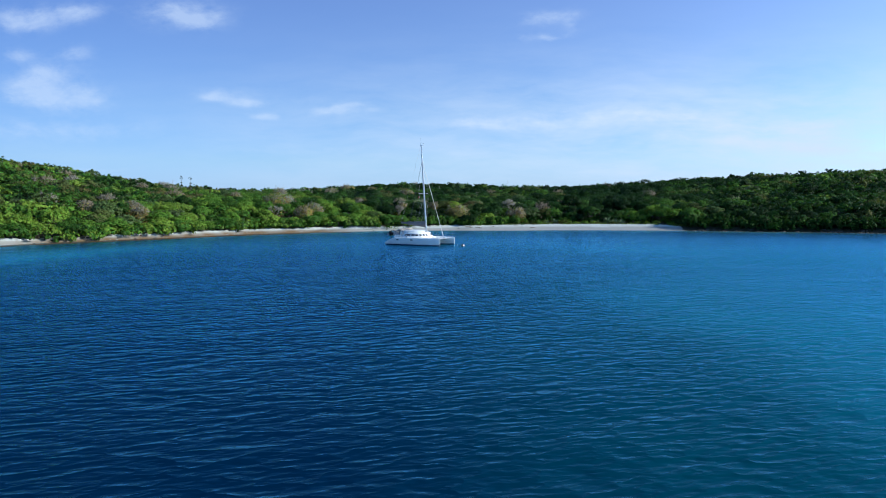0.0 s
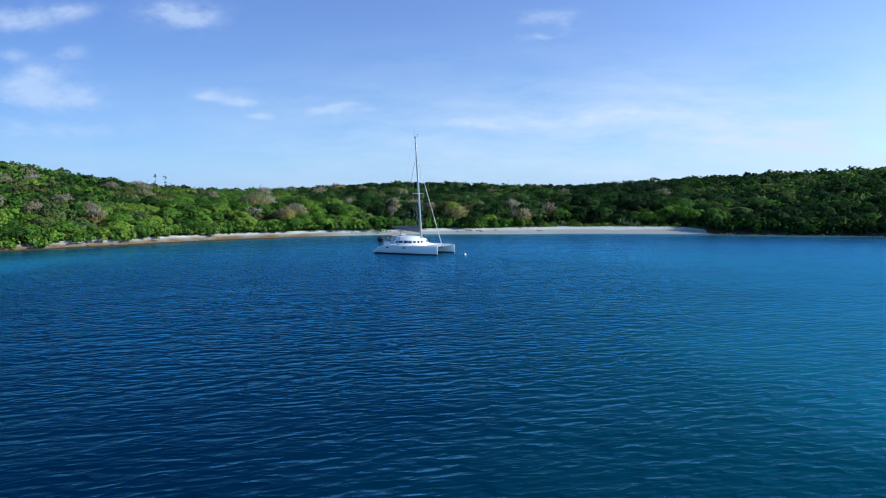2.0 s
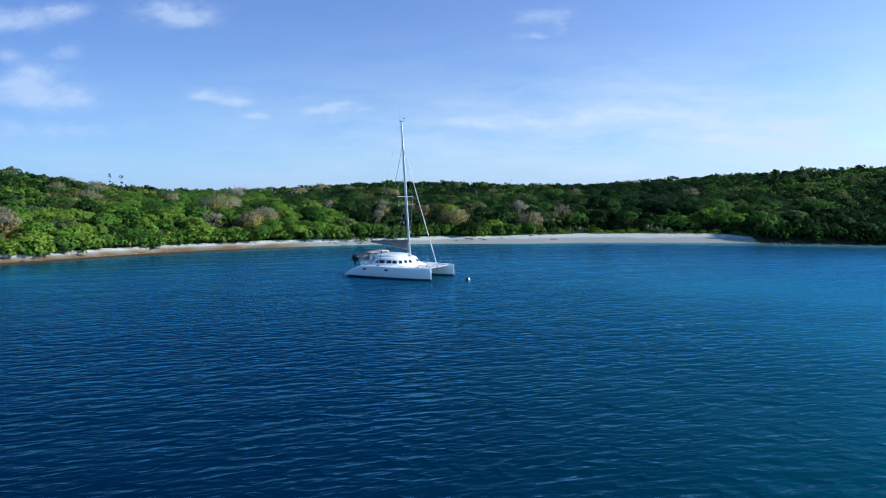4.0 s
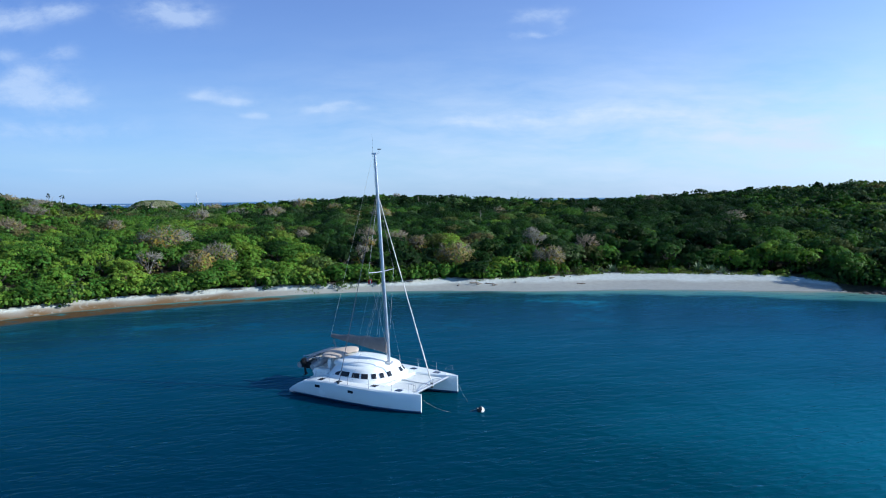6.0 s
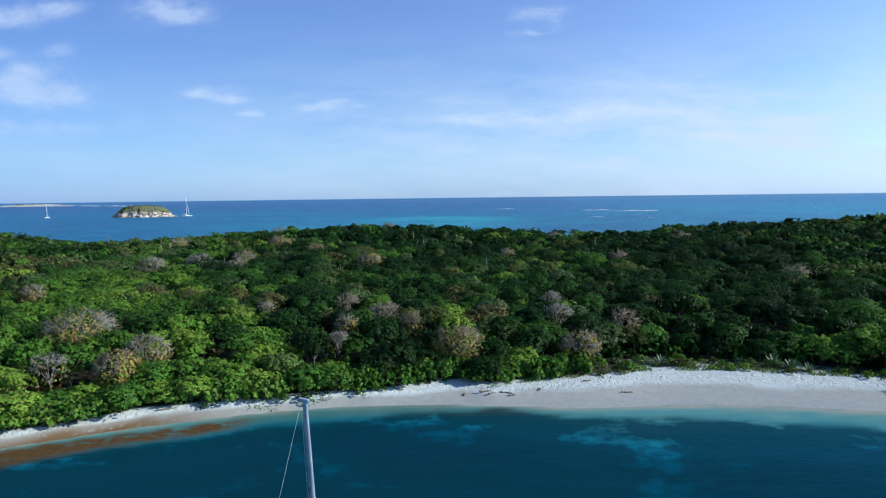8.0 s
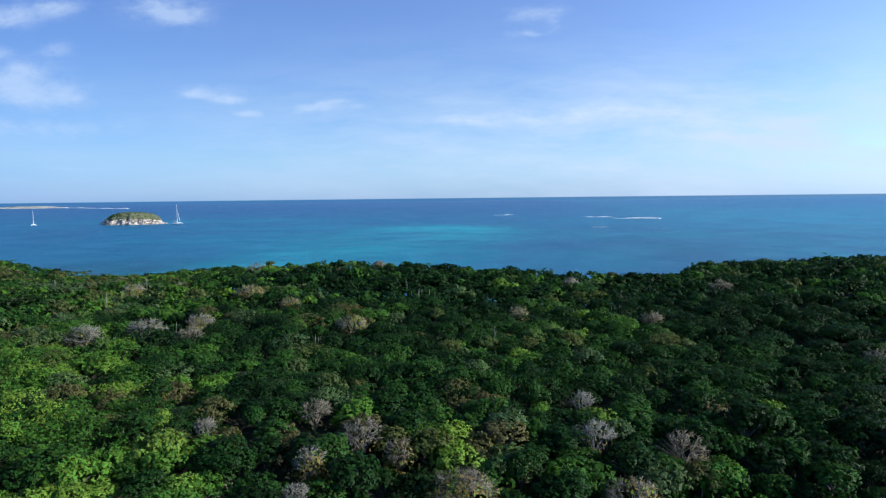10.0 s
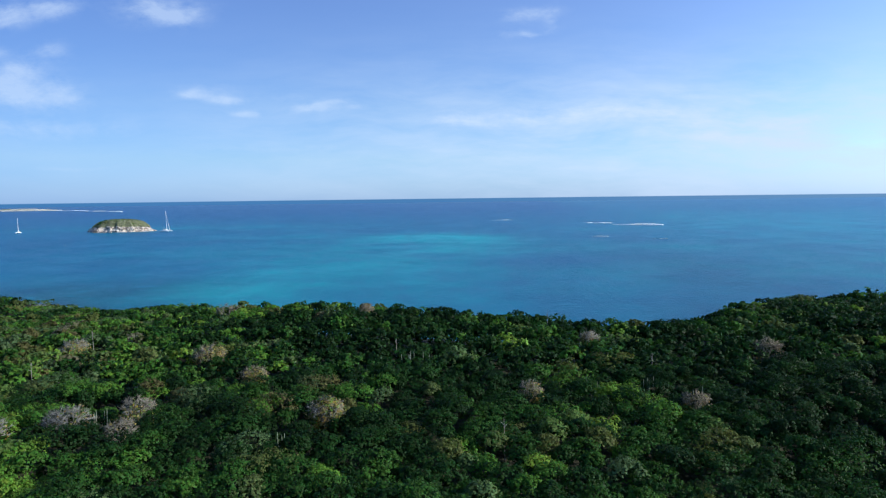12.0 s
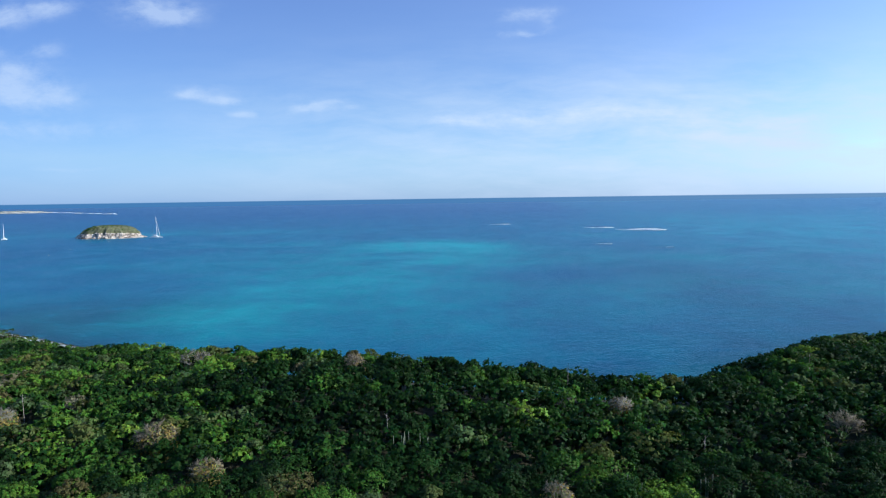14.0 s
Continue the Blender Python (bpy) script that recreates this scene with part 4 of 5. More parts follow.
for cy in (2.44, -2.44):
    bm = bmesh.new()
    loft(bm, [hull_ring(x, b, h, k, cy) for x, b, h, k in STATIONS])
    hull = part("hull", bm, M_GEL, cat, "white moulded hull")
    # boot stripe and antifouling skins, slightly proud
    for nm, z0, z1, mat, g in (("boot_stripe", .05, .17, M_STRIPE, .006), ("antifouling", -.12, .05, M_ANTIFOUL, .005)):
        bm = bmesh.new()
        for sgn in (1, -1):
            vv = []
            for x, b, h, k in STATIONS[:-1]:
                row = []
                for z in (z0, z1):
                    tt = z / h if z > 0 else 0
                    w = np.interp(tt, [0, .06, .30, .62], [.74, .80, .94, 1.0]) if z > 0 else np.interp(z / k, [0, .6], [.80, .45])
                    row.append(bm.verts.new((x, cy + sgn * (b * float(w) + g), z)))
                vv.append(row)
            for p, q in zip(vv, vv[1:]):
                bm.faces.new((p[0], p[1], q[1], q[0]))
        bmesh.ops.solidify(bm, geom=bm.faces[:], thickness=.004)
        part(nm, bm, mat, hull, "blue waterline stripe" if nm == "boot_stripe" else "dark underwater paint")
    # portlights in the topsides
    for x in (-5.1, -8.0):
        for sgn in (1, -1):
            bm = bmesh.new()
            box(bm, (x - .22, cy + sgn * .83 - .02, .84), (x + .22, cy + sgn * .83 + .018, 1.02), .015)
            part("portlight", bm, M_GLASS, hull, "dark oblong portlight")
    # deck hatches
    for x in (-1.7, -3.7, -6.4, -7.9):
        bm = bmesh.new()
        s = .25 if x > -6 else .2
        yy = cy + (.0 if x > -5 else (.45 if cy > 0 else -.45))
        top = float(np.interp(-x, [0, 1.8, 3.4, 5.5, 7.4, 8.4], [1.28, 1.29, 1.31, 1.34, 1.35, 1.30]))
        box(bm, (x - s, yy - .24, top - .03), (x + s, yy + .24, top + .022), .012)
        hatch = part("hatch_frame", bm, M_STEEL, cat, "flush deck hatch")
        bm = bmesh.new()
        box(bm, (x - s + .04, yy - .20, top), (x + s - .04, yy + .20, top + .03), .006)
        part("hatch_pane", bm, M_GLASS, hatch, "dark tinted pane")
    # transom steps
    bm = bmesh.new()
    for k in range(3):
        box(bm, (-10.72 + k * .48, cy - .34, .28 + k * .24), (-10.24 + k * .48, cy + .34, .44 + k * .27), .03)
    part("transom_steps", bm, M_DECK, cat)
    # rail: stanchions and two wires along the outer edge
    sg = 1 if cy > 0 else -1
    posts = [(-.45, .16), (-2.0, .50), (-3.7, .72), (-5.4, .80), (-7.0, .80), (-8.2, .78)]
    for x, w in posts:
        bm = bmesh.new()
        tube(bm, (x, cy + sg * w * .9, 1.25), (x, cy + sg * w * .9, 1.92), .014, .012, 6)
        part("stanchion", bm, M_STEEL, cat)
    for z in (1.58, 1.90):
        bm = pipe([(x, cy + sg * w * .9, z) for x, w in posts], .0035, 5)
        part("lifeline", bm, M_WIRE, cat)
    # bow pulpit seat post
    bm = pipe([(-.30, cy - .10, 1.28), (-.34, cy - .10, 1.85), (-.80, cy - .22, 1.88), (-.85, cy - .22, 1.28)], .009)
    part("pulpit", bm, M_STEEL, cat)

# bridge deck between the hulls
bm = bmesh.new()
prof = [(-3.15, .98, 1.30), (-3.5, .72, 1.315), (-6.0, .62, 1.335), (-8.5, .62, 1.33), (-9.8, .72, 1.02)]
loft(bm, [[(x, 1.95, z0), (x, 1.95, z1), (x, 0, z1 + .03), (x, -1.95, z1), (x, -1.95, z0)] for x, z0, z1 in prof])
part("bridge_deck", bm, M_DECK, cat, "white non-skid deck between the hulls")


def ring(cx, a, b, z, s, n=56, power=.74, back=0.0):
    pts = []
    for i in range(n):
        t = 2 * math.pi * i / n
        c, sn = math.cos(t), math.sin(t)
        px = math.copysign(abs(c) ** power, c) * a * s
        pts.append((cx + (px if px > 0 else px * (1 - back)), math.copysign(abs(sn) ** power, sn) * b * s, z))
    return pts


CAB = (-6.05, 2.62, 2.38)       # middle, half length, half width of the cabin
LAYERS = [(1.28, 1.06), (1.40, 1.03), (1.56, .955), (1.92, .865), (2.02, .84), (2.12, .79), (2.22, .69), (2.29, .52), (2.33, .28), (2.34, .02)]
bm = bmesh.new()
loft(bm, [ring(CAB[0], CAB[1], CAB[2], z, s) for z, s in LAYERS])
cabin = part("cabin", bm, M_GEL, cat, "rounded white coachroof")
bm = bmesh.new()
loft(bm, [ring(-6.45, 2.15, 1.72, z, s) for z, s in ((2.06, 1.0), (2.22, .985), (2.32, .95), (2.42, .82), (2.49, .60), (2.53, .32), (2.54, .02))])
part("raised_roof", bm, M_GEL, cat, "raised white roof over the saloon")


def cab_point(t, z, extra):
    s = float(np.interp(z, [1.56, 1.92], [.955, .865])) + extra
    c, sn = math.cos(t), math.sin(t)
    return Vector((CAB[0] + math.copysign(abs(c) ** .74, c) * CAB[1] * s, math.copysign(abs(sn) ** .74, sn) * CAB[2] * s, z))


def window(t0, t1, z0, z1, slant=0.0):
    bm = bmesh.new()
    k = 6
    outer = [[bm.verts.new(cab_point(t0 + (t1 - t0) * i / k, z0 + (z1 - z0) * q + (slant * (i / k) if q == 1 else 0), .008)) for q in (0, 1)] for i in range(k + 1)]
    for p, q in zip(outer, outer[1:]):
        bm.faces.new((p[0], q[0], q[1], p[1]))
    bmesh.ops.recalc_face_normals(bm, faces=bm.faces)
    bmesh.ops.solidify(bm, geom=bm.faces[:], thickness=.02)
    return bm


for sg in (1, -1):
    for t0, t1, sl in ((.14, .30, 0), (.44, .60, 0), (.74, .92, 0), (1.04, 1.26, 0), (1.32, 1.52, 0), (1.57, 1.76, .0), (1.81, 2.0, -.16)):
        part("saloon_window", window(sg * t0, sg * t1, 1.57, 1.87, sl), M_GLASS, cabin, "dark tinted saloon window")

# forward crossbeam, centre beam, striker and nets
bm = bmesh.new()
tube(bm, (-.66, 2.3, 1.16), (-.66, -2.3, 1.16), .085, .085, 12)
beam = part("crossbeam", bm, M_ALU, cat, "aluminium forward crossbeam")
bm = bmesh.new()
tube(bm, (-.55, 0, 1.14), (-3.4, 0, 1.22), .06, .07, 10)
part("centre_beam", bm, M_WHITE, cat)
bm = pipe([(-.66, 1.9, 1.20), (-.66, .18, 1.52), (-.66, -.18, 1.52), (-.66, -1.9, 1.20)], .02)
pipe([(-.66, .12, 1.16), (-.66, .16, 1.52)], .018, 6, bm)
pipe([(-.66, -.12, 1.16), (-.66, -.16, 1.52)], .018, 6, bm)
part("striker", bm, M_STEEL, beam)
for sg in (1, -1):
    bm = bmesh.new()
    nx, ny = 22, 18
    xa, xb, ya, yb = -.80, -3.25, .10, 1.80
    for i in range(nx + 1):
        x = xa + (xb - xa) * i / nx
        box(bm, (x - .012, sg * ya if sg > 0 else -yb, 1.158), (x + .012, yb if sg > 0 else -ya, 1.168))
    for i in range(ny + 1):
        y = sg * (ya + (yb - ya) * i / ny)
        box(bm, (xb, y - .012, 1.157), (xa, y + .012, 1.167))
    net = part("trampoline", bm, M_NET, cat, "pale woven trampoline net", smooth=False)
    bm = bmesh.new()
    box(bm, (xb, min(sg * ya, sg * yb), 1.152), (xa, max(sg * ya, sg * yb), 1.1655))
    part("net_cloth", bm, M_NET, net, "fine net cloth", smooth=False)

# mast and rigging
FOOT, HEAD = Vector((-4.17, 0, 2.30)), Vector((-5.05, 0, 16.95))


def on_mast(z):
    return FOOT.lerp(HEAD, (z - FOOT.z) / (HEAD.z - FOOT.z))


bm = bmesh.new()
rings = []
for i in range(12):
    p = FOOT.lerp(HEAD, i / 11)
    r = .108 if i < 8 else .108 - .035 * (i - 7) / 4
    rings.append([(p.x + 1.25 * r * math.cos(2 * math.pi * k / 14), r * .8 * math.sin(2 * math.pi * k / 14), p.z) for k in range(14)])
loft(bm, rings)
mast = part("mast", bm, M_ALU, cat, "tall grey aluminium mast raked aft")
bm = bmesh.new()
box(bm, (FOOT.x - .22, -.17, 2.20), (FOOT.x + .2, .17, 2.40), .02)
part("mast_step", bm, M_ALU, mast)
bm = bmesh.new()
tube(bm, HEAD + Vector((-.12, -.08, 0)), HEAD + Vector((-.14, -.08, 1.4)), .008, .005, 5)
part("antenna", bm, M_BLACK, mast)
bm = pipe([HEAD + Vector((.05, 0, 0)), HEAD + Vector((.38, 0, .10)), HEAD + Vector((.38, 0, .34))], .012)
box(bm, tuple(HEAD + Vector((-.22, -.07, -.02))), tuple(HEAD + Vector((.16, .07, .10))), .01)
part("masthead_fitting", bm, M_ALU, mast)
bm = bmesh.new()
box(bm, tuple(HEAD + Vector((.24, -.01, .30))), tuple(HEAD + Vector((.52, .01, .36))))
part("wind_vane", bm, M_BLACK, mast)
SPR = on_mast(8.75)
tips = {}
for sg in (1, -1):
    tips[sg] = SPR + Vector((-.12, sg * 1.5, .05))
    bm = bmesh.new()
    tube(bm, SPR, tips[sg], .036, .022, 8)
    part("spreader", bm, M_ALU, mast)
HOUND = on_mast(14.45)
STAY_FOOT = Vector((-.66, 0, 1.26))
for sg in (1, -1):
    plate_at = Vector((-6.2, sg * 3.1, 1.34))
    bm = pipe([HOUND, plate_at], .022 if sg < 0 else .008, 6)
    part("cap_shroud", bm, M_ROPE_DARK if sg < 0 else M_WIRE, cat, "dark wire shroud")
    bm = pipe([on_mast(14.2), tips[sg], on_mast(3.0)], .008, 5)
    part("diamond_stay", bm, M_WIRE, cat)
    bm = pipe([on_mast(8.4), (-5.2, sg * 3.05, 1.34)], .004, 5)
    part("lower_shroud", bm, M_WIRE, cat)
    # lazy jacks
    bm = pipe([on_mast(8.3), (-5.1, sg * .16, 4.0)], .005, 4)
    pipe([on_mast(8.2), (-6.0, sg * .15, 3.9)], .004, 4, bm)
    part("lazy_jack", bm, M_ROPE, cat)
    bm = pipe([on_mast(16.6) + Vector((-.12, sg * .05, 0)), FOOT + Vector((-.18, sg * .10, .3))], .009, 4)
    part("halyard", bm, M_ROPE, cat)
bm = bmesh.new()
n = 26
rings = []
for i in range(n + 1):
    p = STAY_FOOT.lerp(on_mast(14.3), .02 + .95 * i / n)
    r = .046 * (1 - .45 * i / n) + .008 * math.sin(i * 2.1)
    q = (on_mast(14.3) - STAY_FOOT).to_track_quat("Z", "Y")
    rings.append([p + q @ Vector((r * math.cos(k * .7854), r * math.sin(k * .7854), 0)) for k in range(8)])
loft(bm, rings)
genoa = part("furled_genoa", bm, M_SAIL, cat, "white headsail rolled round the forestay")
bm = bmesh.new()
tube(bm, STAY_FOOT + Vector((0, 0, -.28)), STAY_FOOT + Vector((-.02, 0, .02)), .10, .10, 12)
part("furling_drum", bm, M_BLACK, genoa)
BOOM0, BOOM1 = on_mast(3.0), Vector((-9.4, 0, 3.68))
bm = bmesh.new()
tube(bm, BOOM0, BOOM1, .085, .07, 10)
boom = part("boom", bm, M_ALU, cat, "aluminium boom")
bm = bmesh.new()
rings = []
for i in range(15):
    f = i / 14
    p = BOOM0.lerp(BOOM1, .015 + .975 * f)
    tall = .88 * (1 - f) ** .9 + .20 + .04 * math.sin(f * 21)
    w = .20 * (1 - .45 * f)
    rings.append([(p.x, y * w, p.z - .06 + z * tall) for y, z in ((0, -.02), (.75, .03), (1.0, .28), (.85, .62), (.35, .93), (.06, 1.0), (-.06, 1.0), (-.35, .93), (-.85, .62), (-1.0, .28), (-.75, .03))])
loft(bm, rings)
part("sail_cover", bm, M_TAUPE, boom, "taupe canvas bag over the lowered mainsail")
bm = pipe([BOOM1 + Vector((0, 0, .08)), HEAD + Vector((-.15, 0, 0))], .007, 5)
part("topping_lift", bm, M_ROPE, cat)
bm = pipe([BOOM1 + Vector((.1, 0, -.05)), (-8.9, 0, 2.6)], .015, 5)
pipe([BOOM1 + Vector((.2, 0, -.05)), (-8.9, .12, 2.6)], .012, 5, bm)
part("mainsheet", bm, M_ROPE_DARK, cat)
# courtesy flag under the far spreader
FL = SPR.lerp(tips[-1], .72)
bm = pipe([FL, (-5.6, -2.6, 1.4)], .004, 4)
part("flag_halyard", bm, M_ROPE, cat)
bm = bmesh.new()
k = 8
vv = [[bm.verts.new((FL.x - .05 - .36 * i / k, FL.y - .02 + .05 * math.sin(i * 1.1), FL.z - .45 - .30 * j - .06 * i / k)) for j in (0, 1)] for i in range(k + 1)]
for p, q in zip(vv, vv[1:]):
    bm.faces.new((p[0], p[1], q[1], q[0]))
bmesh.ops.solidify(bm, geom=bm.faces[:], thickness=.006)
flag = part("flag", bm, M_RED, cat, "small red flag with a pale mark")
bm = bmesh.new()
box(bm, (FL.x - .25, FL.y - .06, FL.z - .69), (FL.x - .15, FL.y + .07, FL.z - .56), .01)
part("flag_mark", bm, M_WHITE, flag)

# cockpit, bimini, solar panel, davits
bm = bmesh.new()
box(bm, (-9.7, -1.75, 1.05), (-8.25, 1.75, 1.36), .04)
part("cockpit_floor", bm, M_DECK, cat)
for y0, y1 in ((-1.9, -1.35), (1.35, 1.9)):
    bm = bmesh.new()
    box(bm, (-9.55, y0, 1.3), (-8.4, y1, 1.66), .06)
    part("cockpit_bench", bm, M_GEL, cat)
bm = bmesh.new()
box(bm, (-9.85, -1.7, 1.2), (-9.6, 1.7, 1.68), .07)
part("aft_seat", bm, M_GEL, cat)
bm = bmesh.new()
rings = []
for i in range(9):
    f = i / 8
    s = math.sin(math.pi * (.06 + .88 * f)) ** .45
    rings.append([(-7.6 - 1.85 * f, 1.75 * s * math.cos(math.pi * k / 12), 2.50 + .15 * math.sin(math.pi * k / 12) + .10 * math.sin(math.pi * f)) for k in range(13)] +
                 [(-7.6 - 1.85 * f, 1.75 * s * math.cos(math.pi * k / 12), 2.465 + .15 * math.sin(math.pi * k / 12) + .10 * math.sin(math.pi * f)) for k in range(12, -1, -1)])
loft(bm, rings)
bim = part("bimini", bm, M_TAN, cat, "tan canvas bimini over the cockpit")
for x in (-8.2, -9.3):
    for sg in (1, -1):
        bm = bmesh.new()
        tube(bm, (x, sg * 1.62, 1.36), (x + .05, sg * 1.48, 2.68), .016, .016, 6)
        part("bimini_pole", bm, M_STEEL, bim)
bm = bmesh.new()
rings = [[(-9.95 - .75 * f, y, 2.42 - .10 * f + dz) for y, dz in ((-1.5, 0), (1.5, 0), (1.5, .035), (-1.5, .035))] for f in (0, 1)]
loft(bm, rings)
panel = part("solar_panel", bm, M_SOLAR, cat, "dark solar panel over the davits")
for sg in (1, -1):
    bm = pipe([(-9.7, sg * 1.15, 1.1), (-9.9, sg * 1.15, 2.26), (-10.4, sg * 1.15, 2.36), (-11.2, sg * 1.15, 2.20)], .03, 8)
    part("davit", bm, M_STEEL, cat)
    bm = pipe([(-10.8, sg * 1.12, 2.26), (-10.7, sg * 1.12, 1.85)], .010, 5)
    part("davit_tackle", bm, M_ROPE_DARK, cat)
bm = bmesh.new()
box(bm, (-8.75, -1.28, 1.36), (-8.45, -.62, 2.30), .05)
part("helm_console", bm, M_GEL, cat)
bm = bmesh.new()
seg = 20
for i in range(seg):
    a0, a1 = 2 * math.pi * i / seg, 2 * math.pi * (i + 1) / seg
    tube(bm, (-8.82, -.95 + .30 * math.cos(a0), 1.95 + .30 * math.sin(a0)), (-8.82, -.95 + .30 * math.cos(a1), 1.95 + .30 * math.sin(a1)), .014, .014, 5)
part("steering_wheel", bm, M_STEEL, cat)

# inflatable dinghy slung across the stern
ding = thing("dinghy", "grey inflatable dinghy with an outboard, slung on stern davits", "dinghy", BOAT @ pose(-10.35, -.35, 1.72, 0, -8, 90))
pts = [(-1.45, -.62), (-.4, -.66), (.7, -.62), (1.3, -.32), (1.5, 0), (1.3, .32), (.7, .62), (-.4, .66), (-1.45, .62)]
bm = bmesh.new()
for a, b in zip(pts, pts[1:]):
    tube(bm, (*a, .18), (*b, .18), .21, .21, 12)
for p in pts[1:-1]:
    bmesh.ops.create_uvsphere(bm, u_segments=12, v_segments=8, radius=.209, matrix=Matrix.Translation((*p, .18)))
part("tube", bm, M_RUBBER, ding, "grey inflated tube")
bm = bmesh.new()
box(bm, (-1.4, -.5, .0), (1.1, .5, .06), .02)
part("floor_board", bm, M_RUBBER, ding)
bm = bmesh.new()
box(bm, (-1.42, -.52, .02), (-1.36, .52, .50), .01)
part("transom", bm, M_BLACK, ding)
bm = bmesh.new()
box(bm, (-.2, -.5, .28), (.1, .5, .32), .01)
part("thwart", bm, M_WHITE, ding)
bm = bmesh.new()
box(bm, (-1.78, -.17, .48), (-1.36, .17, .86), .08)
motor = part("outboard", bm, M_BLACK, ding, "black outboard engine")
bm = bmesh.new()
box(bm, (-1.62, -.06, -.45), (-1.46, .06, .50), .03)
box(bm, (-1.78, -.05, -.42), (-1.36, .05, -.36), .01)
part("outboard_leg", bm, M_BLACK, motor)
# fender at the foot of the shroud
bm = bmesh.new()
tube(bm, (-6.2, -3.16, .98), (-6.2, -3.16, 1.42), .07, .06, 10)
part("fender", bm, M_BLACK, cat, "dark fender on the rail")

# mooring buoy and its lines
buoy = thing("mooring_buoy", "round white mooring buoy with a dark end, afloat by the bows", "buoy", pose(2.27, 103.50, .06, 0, -62, 20))
bm = bmesh.new()
bmesh.ops.create_uvsphere(bm, u_segments=24, v_segments=14, radius=.23)
part("float", bm, M_WHITE, buoy)
bm = bmesh.new()
rings = [[(.236 * math.sin(t) * math.cos(k * .2618), .236 * math.sin(t) * math.sin(k * .2618), .236 * math.cos(t)) for k in range(24)] for t in (1.25, .95, .6, .25)]
loft(bm, rings, cap0=False, cap1=False)
part("cap", bm, M_BLACK, buoy, "dark weathered end")
bm = bmesh.new()
tube(bm, (0, 0, .21), (0, 0, .32), .06, .05, 10)
part("eye", bm, M_BLACK, buoy)
for y in (2.44, -2.44):
    a = BOAT @ Vector((-.1, y, 1.05))
    bm = pipe(sag(a, (2.22, 103.6, .20), .62, 14), .004, 6)
    ln = part("mooring_line", bm, M_ROPE, None, "")
    tagged(ln, "pale mooring rope from the bow to the buoy", "rope", "mooring ropes")

# ---- other moored boats, far off ----


def far_yacht(m, length, mast_h, label):
    root = thing("yacht", label, "sailboat", m, "anchored yachts far off")
    s = length / 12.0
    for cy in (2.6 * s, -2.6 * s):
        bm = bmesh.new()
        loft(bm, [hull_ring(x * s * 1.05, b * s, h * s, k * s, cy) for x, b, h, k in STATIONS])
        part("hull", bm, M_GEL, root)
    bm = bmesh.new()
    loft(bm, [ring(-6 * s, 3.4 * s, 2.4 * s, z * s, q, 24) for z, q in ((.8, 1.0), (1.5, .97), (2.1, .85), (2.4, .6), (2.45, .02))])
    cab = part("cabin", bm, M_GEL, root)
    bm = bmesh.new()
    loft(bm, [ring(-6 * s, 3.4 * s, 2.4 * s, z * s, q + .012, 24) for z, q in ((1.6, .957), (1.95, .892))], cap0=False, cap1=False)
    part("window_band", bm, M_GLASS, cab)
    bm = bmesh.new()
    tube(bm, (-4.6 * s, 0, 2.0 * s), (-5.0 * s, 0, mast_h), .24 * s, .15 * s, 8)
    part("mast", bm, M_WHITE, root)
    bm = bmesh.new()
    tube(bm, (-.8 * s, 0, 1.4 * s), (-4.95 * s, 0, mast_h * .88), .16 * s, .10 * s, 6)
    part("furled_sail", bm, M_SAIL, root)
    bm = bmesh.new()
    tube(bm, (-4.8 * s, 0, 3.3 * s), (-9.5 * s, 0, 3.6 * s), .28 * s, .2 * s, 8)
    part("boom", bm, M_SAIL, root)
    bm = pipe([(-5.0 * s, 0, mast_h), (-11 * s, 0, 1.2 * s)], .05 * s, 5)
    part("backstay", bm, M_WIRE, root)


far_yacht(pose(-343, 954, 0, 0, 0, -18), 15.5, 26.5, "large white catamaran at anchor beside the rocky islet")
far_yacht(pose(-541, 957, 0, 0, 0, -60), 11.5, 20, "white sailing yacht at anchor off the islet")
for x, y in ((-339, 714), (-354, 774), (-372, 847), (-378, 894), (-279, 780), (-304, 868)):
    b = thing("marker_buoy", "small white mooring ball on the open water", "buoy", pose(x, y, .1), "mooring balls")
    bm = bmesh.new()
    bmesh.ops.create_uvsphere(bm, u_segments=12, v_segments=8, radius=.45)
    part("ball", bm, M_WHITE, b)
    bm = bmesh.new()
    tube(bm, (0, 0, .5), (0, 0, .95), .10, .08, 8)
    part("eye", bm, M_BLACK, b)

# ---- rocky islet ----
islet = thing("islet", "flat-topped rocky islet with pale cliffs and green scrub", "islet", pose(-416, 975, 0, 0, 0, 9))


def islet_shape(a0, a1, layers, n=120):
    rings = []
    for z, s, wob in layers:
        r = []
        for i in range(n):
            t = 2 * math.pi * i / n
            ragged = 1 + wob * noise.noise((math.cos(t) * 3.1, math.sin(t) * 3.1, z * .12)) + wob * .6 * noise.noise((math.cos(t) * 9, math.sin(t) * 9, z * .3))
            px, py = math.cos(t) * a0 * s * ragged, math.sin(t) * a1 * s * ragged
            low = (1.14 - .34 * max(0, px / a0) ** 3 - .52 * max(0, -px / a0 - .35) ** 1.2) if z > 0 else 1
            r.append((px, py, z * low + (.5 * noise.noise((px * .2, py * .2, z)) if z > 0 else 0)))
        rings.append(r)
    return rings


